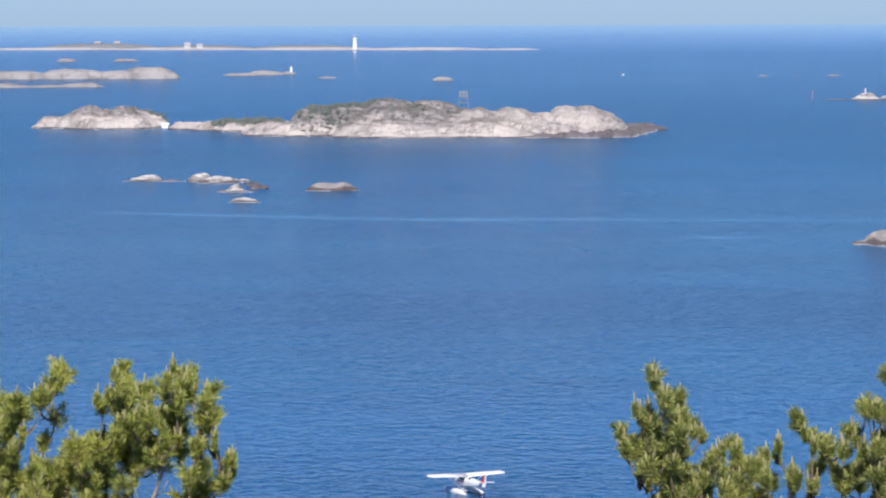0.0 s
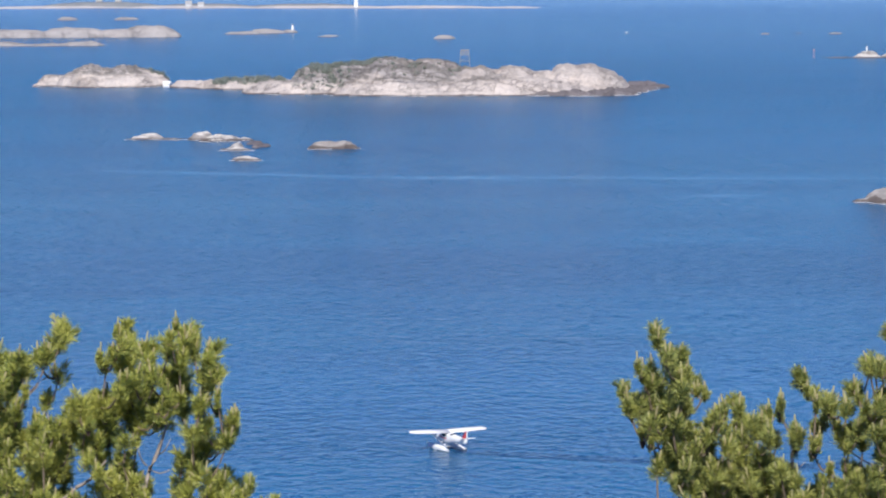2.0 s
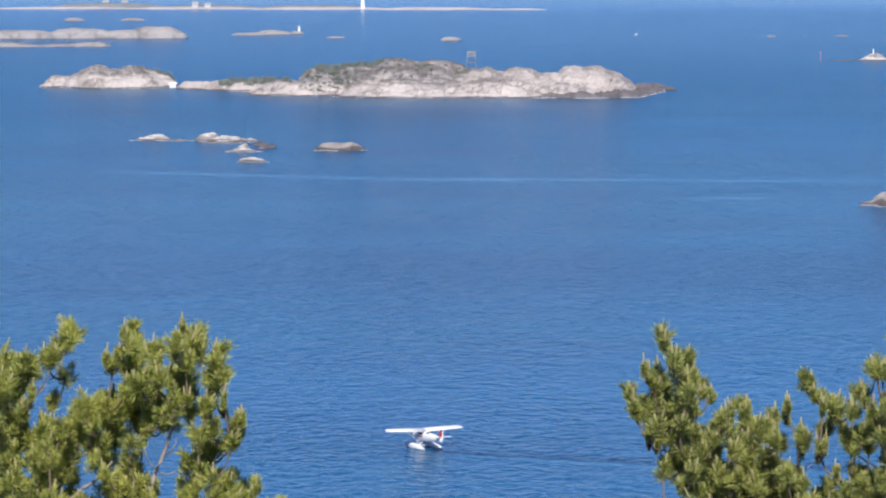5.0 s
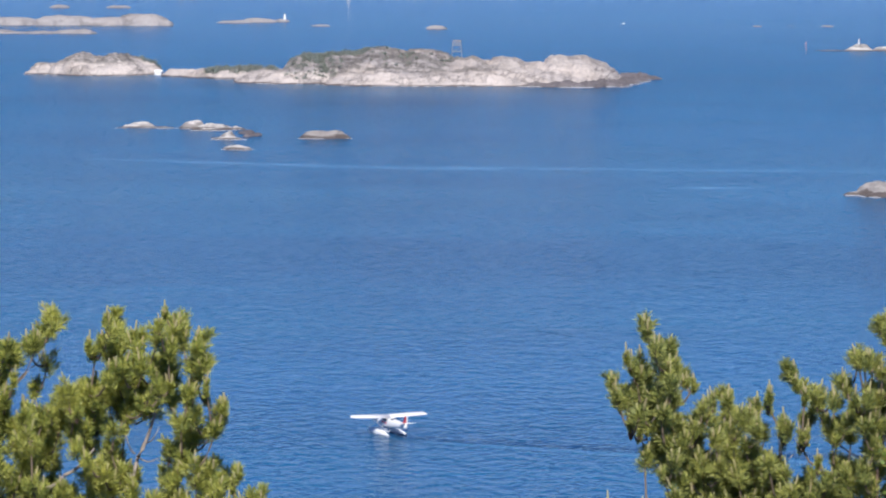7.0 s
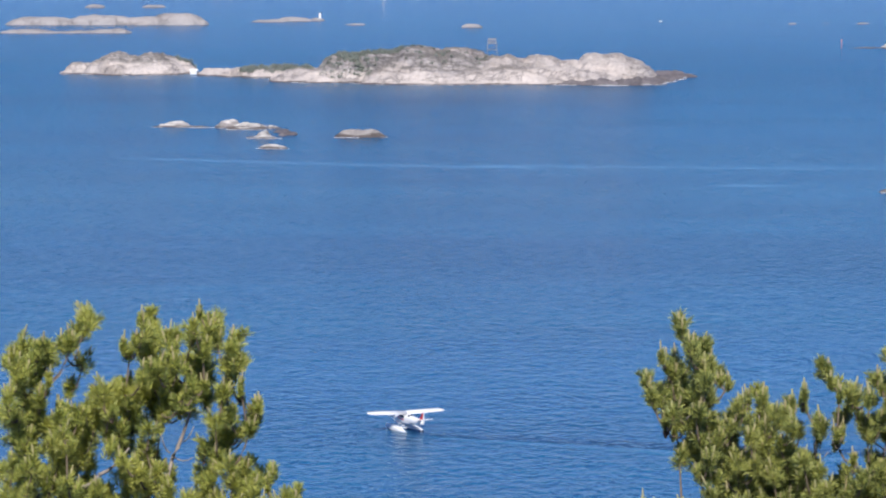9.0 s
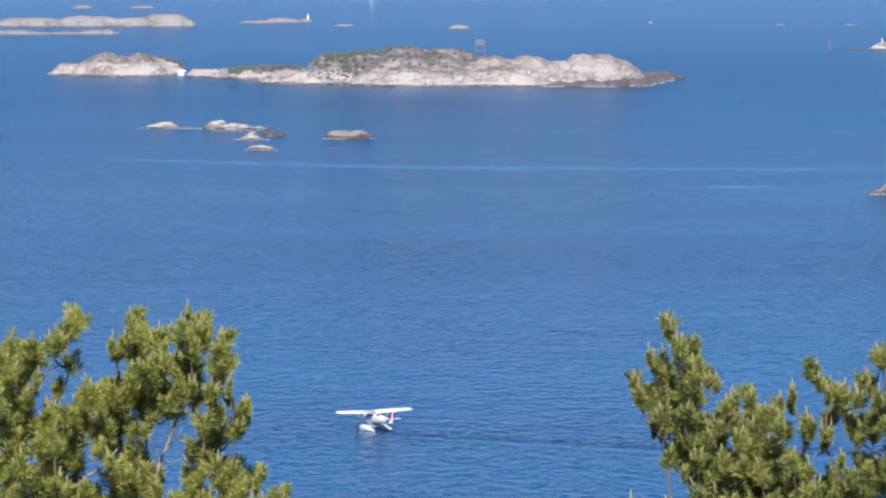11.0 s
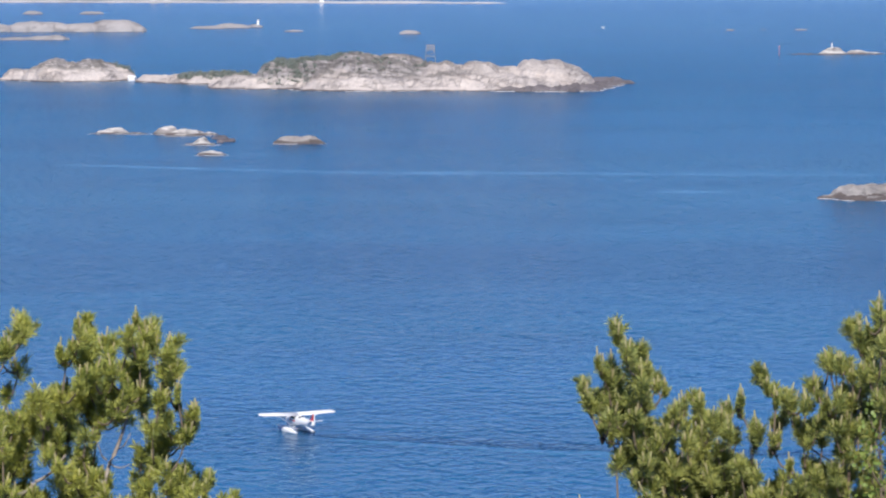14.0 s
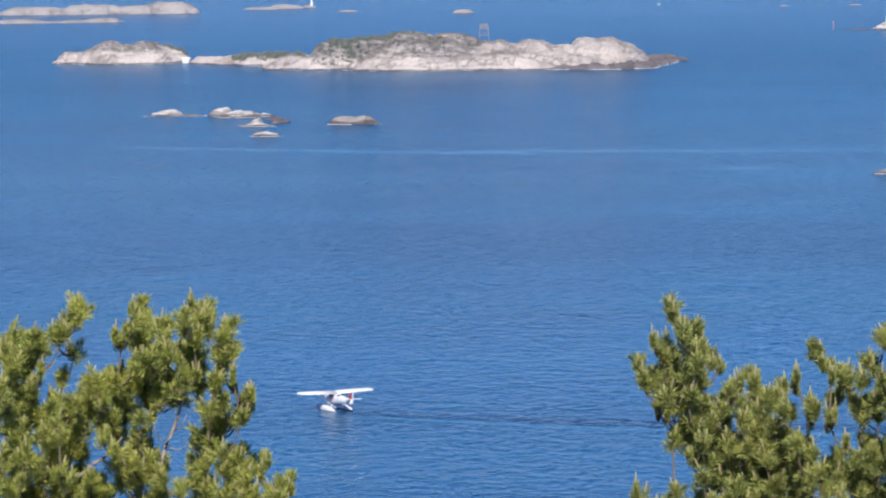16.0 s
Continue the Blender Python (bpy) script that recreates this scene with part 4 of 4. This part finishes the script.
LEFT_CROWN = [(-2.16, 61.45, 0.028), (-2.14, 61.36, 0.041), (-2.18, 61.27, 0.041), (-2.27, 61.27, 0.024), (-2.24, 61.20, 0.041), (-2.16, 61.16, 0.053), (-2.09, 61.29, 0.036), (-2.09, 61.21, 0.053), (-1.99, 61.32, 0.032), (-1.96, 61.22, 0.045), (-2.04, 61.11, 0.061), (-2.13, 61.09, 0.053), (-1.93, 61.11, 0.053), (-1.99, 61.01, 0.053), (-2.10, 61.00, 0.049), (-1.79, 61.46, 0.024), (-1.80, 61.37, 0.036), (-1.84, 61.28, 0.045), (-1.71, 61.41, 0.028), (-1.72, 61.34, 0.041), (-1.67, 61.27, 0.045), (-1.76, 61.22, 0.049), (-1.57, 61.31, 0.028), (-1.56, 61.22, 0.036), (-1.53, 61.12, 0.036), (-1.78, 61.13, 0.049), (-1.86, 61.07, 0.045), (-1.62, 61.12, 0.045)]
LEFT_MIDDLE = [(-1.59, 61.05, 0.045), (-1.82, 60.97, 0.053), (-1.90, 60.90, 0.036), (-2.01, 60.89, 0.045), (-2.04, 60.79, 0.036), (-1.75, 61.02, 0.028), (-1.63, 60.96, 0.036), (-1.51, 61.00, 0.032), (-1.53, 60.89, 0.028), (-1.66, 60.89, 0.032), (-1.41, 60.87, 0.028), (-1.43, 60.80, 0.041), (-1.46, 60.72, 0.036), (-1.53, 60.68, 0.036), (-1.59, 60.78, 0.036), (-1.68, 60.78, 0.036), (-1.70, 60.67, 0.053), (-1.63, 60.61, 0.053), (-1.76, 60.58, 0.045), (-1.78, 60.48, 0.045), (-1.67, 60.50, 0.053), (-1.59, 60.47, 0.045), (-1.71, 60.39, 0.053), (-1.58, 60.37, 0.061), (-1.50, 60.43, 0.049), (-1.46, 60.32, 0.053)]
LEFT_INNER = [(-2.37, 60.84, 0.061), (-2.24, 60.83, 0.053), (-2.48, 60.71, 0.069), (-2.63, 60.66, 0.073), (-2.78, 60.60, 0.073), (-2.92, 60.61, 0.077), (-2.40, 60.69, 0.045), (-2.12, 60.69, 0.053), (-2.14, 60.58, 0.053), (-2.25, 60.53, 0.053), (-2.17, 60.45, 0.053), (-2.07, 60.43, 0.049), (-2.29, 60.38, 0.053), (-2.25, 60.27, 0.061), (-2.12, 60.33, 0.045), (-2.35, 60.60, 0.045), (-2.32, 60.69, 0.045), (-2.56, 60.53, 0.061), (-2.71, 60.49, 0.069), (-2.87, 60.46, 0.073), (-3.00, 60.46, 0.065), (-2.62, 60.38, 0.061), (-2.44, 60.31, 0.045)]
LEFT_LOW = [(-1.34, 60.42, 0.028), (-1.35, 60.35, 0.032), (-1.38, 60.27, 0.032), (-1.58, 60.24, 0.061), (-1.69, 60.24, 0.053), (-1.16, 60.27, 0.028), (-1.21, 60.22, 0.036), (-1.29, 60.18, 0.045), (-1.43, 60.18, 0.053), (-1.98, 60.32, 0.049), (-2.02, 60.22, 0.061), (-1.87, 60.22, 0.057), (-2.16, 60.25, 0.028), (-2.77, 60.31, 0.069), (-2.91, 60.29, 0.069), (-2.57, 60.25, 0.061), (-2.46, 60.19, 0.061), (-2.69, 60.18, 0.069), (-3.02, 60.28, 0.065)]
MID_TOP = [(1.32, 61.39, 0.024), (1.32, 61.32, 0.036), (1.35, 61.25, 0.045), (1.39, 61.20, 0.036), (1.18, 61.21, 0.020), (1.22, 61.15, 0.032), (1.27, 61.12, 0.036), (1.47, 61.21, 0.036), (1.44, 61.12, 0.049), (1.51, 61.11, 0.045), (1.47, 61.03, 0.053), (1.57, 61.03, 0.032), (1.62, 61.02, 0.028), (1.31, 61.03, 0.045), (1.26, 61.01, 0.041), (1.10, 61.03, 0.020), (1.11, 60.96, 0.032), (1.14, 60.89, 0.036), (1.20, 60.90, 0.045), (1.29, 60.89, 0.057), (1.25, 60.81, 0.045), (1.38, 60.94, 0.045), (1.40, 60.83, 0.053), (1.49, 60.87, 0.045), (1.47, 60.79, 0.045), (1.35, 60.73, 0.036), (1.22, 60.75, 0.024), (1.28, 60.68, 0.024), (1.51, 60.72, 0.036)]
MID_RIGHT = [(1.62, 60.77, 0.032), (1.67, 60.75, 0.045), (1.56, 60.70, 0.045), (1.71, 60.84, 0.036), (1.67, 60.88, 0.024), (1.75, 60.90, 0.032), (1.84, 60.88, 0.036), (1.86, 60.94, 0.020), (1.80, 60.71, 0.045), (1.86, 60.67, 0.053), (1.91, 60.78, 0.045), (2.00, 60.78, 0.036), (1.98, 60.82, 0.032), (2.04, 60.86, 0.032), (2.08, 60.93, 0.032), (2.09, 60.98, 0.024), (2.11, 60.88, 0.028), (2.02, 60.73, 0.036), (2.08, 60.69, 0.036), (1.95, 60.63, 0.045), (1.84, 60.58, 0.053), (1.75, 60.66, 0.036), (2.20, 60.78, 0.032), (2.22, 60.73, 0.036), (2.20, 60.67, 0.024)]
MID_INNER = [(1.44, 60.62, 0.053), (1.55, 60.61, 0.053), (1.65, 60.62, 0.036), (1.36, 60.55, 0.049), (1.31, 60.51, 0.041), (1.47, 60.51, 0.053), (1.58, 60.51, 0.057), (1.67, 60.50, 0.049), (1.43, 60.43, 0.049), (1.53, 60.39, 0.045), (1.62, 60.40, 0.049), (1.49, 60.31, 0.045), (1.54, 60.25, 0.036), (1.69, 60.39, 0.049), (1.78, 60.47, 0.053), (1.90, 60.49, 0.053), (2.00, 60.52, 0.053), (2.09, 60.52, 0.049), (2.17, 60.48, 0.049), (2.21, 60.43, 0.036)]
MID_LOW = [(1.78, 60.33, 0.053), (1.91, 60.38, 0.053), (2.02, 60.42, 0.053), (2.13, 60.38, 0.053), (1.71, 60.24, 0.049), (1.62, 60.28, 0.032), (1.84, 60.20, 0.049), (1.95, 60.25, 0.057), (2.05, 60.27, 0.057), (2.16, 60.27, 0.057), (2.25, 60.32, 0.045), (1.65, 60.14, 0.053), (1.47, 60.15, 0.049), (1.32, 60.18, 0.041), (1.27, 60.12, 0.036), (1.54, 60.13, 0.036), (1.78, 60.09, 0.045), (1.98, 60.12, 0.057), (2.13, 60.14, 0.057), (2.26, 60.20, 0.053), (1.07, 60.24, 0.032), (1.09, 60.15, 0.045), (1.16, 60.10, 0.036)]
RIGHT_TOP = [(2.28, 61.08, 0.020), (2.29, 61.02, 0.028), (2.33, 60.96, 0.032), (2.42, 60.92, 0.036), (2.44, 60.85, 0.041), (2.40, 60.76, 0.041), (2.37, 60.66, 0.032), (2.51, 60.93, 0.024), (2.55, 60.87, 0.036), (2.50, 60.72, 0.045), (2.61, 60.72, 0.045), (2.53, 60.63, 0.045), (2.66, 60.65, 0.045), (2.59, 61.04, 0.020), (2.61, 60.99, 0.028), (2.65, 60.94, 0.024), (2.73, 60.90, 0.036), (2.70, 60.83, 0.041), (2.72, 60.72, 0.041), (2.74, 61.17, 0.024), (2.72, 61.11, 0.036), (2.79, 61.12, 0.036), (2.84, 61.09, 0.032), (2.78, 61.00, 0.032), (2.31, 60.72, 0.032), (2.34, 60.60, 0.028)]
RIGHT_CROWN = [(2.88, 61.36, 0.032), (2.87, 61.30, 0.041), (2.92, 61.23, 0.041), (2.96, 61.16, 0.036), (2.94, 61.40, 0.028), (3.01, 61.53, 0.024), (3.03, 61.45, 0.045), (3.05, 61.34, 0.053), (3.11, 61.41, 0.053), (3.01, 61.27, 0.045), (3.11, 61.23, 0.053), (2.90, 61.08, 0.036), (2.99, 61.05, 0.045), (3.11, 61.08, 0.053), (2.84, 60.90, 0.041), (2.92, 60.94, 0.036), (3.01, 60.90, 0.053), (3.11, 60.91, 0.053), (2.81, 60.75, 0.041), (2.88, 60.72, 0.045), (2.99, 60.72, 0.053), (3.12, 60.71, 0.053), (3.19, 61.30, 0.065), (3.21, 61.01, 0.073), (3.21, 60.71, 0.073)]
RIGHT_LOW = [(2.79, 60.59, 0.036), (2.88, 60.55, 0.041), (2.95, 60.53, 0.045), (2.44, 60.50, 0.020), (2.50, 60.39, 0.036), (2.55, 60.48, 0.024), (2.62, 60.42, 0.041), (2.73, 60.42, 0.045), (2.84, 60.42, 0.041), (2.98, 60.38, 0.053), (2.66, 60.31, 0.053), (2.55, 60.28, 0.049), (2.44, 60.24, 0.049), (2.36, 60.22, 0.045), (2.79, 60.29, 0.053), (2.92, 60.24, 0.053), (3.05, 60.23, 0.057), (2.51, 60.14, 0.053), (2.64, 60.16, 0.053), (2.77, 60.14, 0.057), (2.90, 60.09, 0.057), (3.03, 60.09, 0.057), (2.40, 60.09, 0.053), (3.19, 60.42, 0.073), (3.21, 60.12, 0.073)]
SAPLING = [(2.93, 60.84, 0.07), (2.99, 60.66, 0.12), (2.92, 60.55, 0.09), (3.03, 60.44, 0.13), (2.94, 60.33, 0.09), (2.89, 60.18, 0.09), (3.03, 60.18, 0.13)]


def within(x0, x1, z0, z1, n, seed):
    """Shaded boughs inside the crown."""
    r = random.Random(seed)
    return [(r.uniform(x0, x1), r.uniform(z0, z1), r.uniform(0.05, 0.08)) for _ in range(n)]


def below(x0, x1, z, n, seed):
    """Boughs lower down, out of the way."""
    r = random.Random(seed)
    return [(r.uniform(x0, x1), z - r.uniform(0.0, 1.1), r.uniform(0.12, 0.2)) for _ in range(n)]


pine(-2.35, 27.0, 60.3, LEFT_TOP + LEFT_CROWN + LEFT_MIDDLE + LEFT_INNER + LEFT_LOW + below(-3.1, -1.4, 59.8, 14, 1),
     [(-2.05, 60.30, -1.97, 60.52, 0.024), (-1.97, 60.52, -1.85, 60.83, 0.017), (-1.99, 60.54, -2.05, 60.66, 0.007), (-1.98, 60.52, -1.84, 60.51, 0.006), (-1.92, 60.61, -1.83, 60.72, 0.006), (-1.86, 60.82, -1.94, 60.81, 0.006), (-2.61, 60.31, -2.45, 60.40, 0.020), (-2.45, 60.40, -2.25, 60.58, 0.014), (-2.81, 60.98, -2.66, 61.10, 0.006), (-2.66, 61.10, -2.57, 61.23, 0.005), (-2.67, 60.60, -2.63, 60.38, 0.006)],
     101, "young pine with yellow-green needles and pale candles", inner=within(-3.1, -2.25, 59.9, 60.75, 46, 11) + within(-2.2, -2.0, 59.9, 60.15, 6, 12) + within(-1.85, -1.45, 59.9, 60.4, 12, 13) + within(-2.2, -1.75, 60.75, 61.1, 12, 14))
pine(1.62, 27.0, 60.3, MID_TOP + MID_RIGHT + MID_INNER + MID_LOW + below(1.0, 2.2, 59.85, 9, 2),
     [(1.74, 60.39, 1.73, 60.75, 0.008), (1.99, 60.62, 2.06, 60.86, 0.007), (2.18, 60.55, 2.17, 60.69, 0.005), (1.82, 60.13, 1.73, 60.39, 0.014), (1.82, 60.79, 1.83, 60.68, 0.005), (1.35, 60.76, 1.44, 60.98, 0.006), (2.13, 60.47, 2.27, 60.55, 0.005), (1.73, 60.24, 1.54, 60.46, 0.009)],
     102, "young bushy pine with yellow-green needles", inner=within(1.4, 2.2, 59.9, 60.5, 34, 15) + within(1.2, 1.45, 60.6, 60.95, 8, 16) + within(1.28, 1.6, 60.78, 61.08, 9, 19), needles=NEEDLE_SHADED)
pine(2.8, 27.2, 60.6, RIGHT_TOP + RIGHT_CROWN + RIGHT_LOW + below(2.3, 3.3, 59.85, 9, 3),
     [(2.86, 60.41, 2.90, 60.96, 0.012), (2.90, 60.96, 2.95, 61.33, 0.009), (2.59, 60.58, 2.86, 60.48, 0.007), (2.38, 60.53, 2.29, 60.64, 0.005), (2.79, 61.02, 2.64, 60.91, 0.005), (2.48, 60.41, 2.60, 60.38, 0.005)],
     103, "taller pine with dense dark-shaded boughs", inner=within(2.35, 3.2, 59.9, 60.35, 34, 17) + within(2.8, 3.2, 60.35, 61.1, 26, 18), needles=NEEDLE_SHADED)


def sapling():
    """A leafy broadleaf shoot in front of the taller pine."""
    rng = np.random.default_rng(77)
    x, y = 2.95, 26.2
    foot = hill_height(x, y)
    t = thing("birch_sapling", "broadleaf sapling with fresh light green leaves", "tree", x, y, foot - 0.1)
    zb = foot - 0.1
    part("stem", tube([(0, 0, 0), (0.05, 0, 2.5), (-0.03, 0, 60.9 - zb)], [0.03, 0.02, 0.006], 8), TWIG, t)
    quads = []
    for bx, bz, br in SAPLING:
        bx, bz = bx * 26.2 / 27, 64 - (64 - bz) * 26.2 / 27
        part("branch", tube(bent((0, 0, bz - zb - 0.2), (bx - x, 0.05 * rng.normal(), bz - zb), 0.02), [0.008, 0.007, 0.006, 0.005, 0.003], 5), TWIG, t)
        k = int(2600 * br * br + 6)
        p = np.array([bx - x, 0, bz - zb]) + rng.normal(size=(k, 3)) * br * 0.55
        u = rng.normal(size=(k, 3)) + np.array([0, 0, -0.5])
        u *= 0.02 / np.linalg.norm(u, axis=1, keepdims=True)
        v = np.cross(u, rng.normal(size=(k, 3)))
        v *= 0.013 / np.linalg.norm(v, axis=1, keepdims=True)
        quads.append(np.stack([p - u, p - v, p + u, p + v], 1).reshape(-1, 3))
    quads_object("leaves", np.concatenate(quads), LEAF, t)


sapling()


# ---------------------------------------------------------------- what moves
def motions():
    course = []
    for t in (0.0, 4.0, 8.0, 12.0, 16.0):
        f = t / 16.0
        course.append((t, 1.75 - 19.45 * f, 514.2 + 17.8 * f))
    walk(PLANE, [(t, pose(x, y, 0.0, 3.5, 0, 26)) for t, x, y in course])
    for strip in WAKES:
        walk(strip, [(t, pose(x, y, 0)) for t, x, y in course])
    walk(BOAT, [(0.0, pose(105.5, 2570, 0)), (16.0, pose(116, 2600, 0, 0, 0, 0))])


motions()
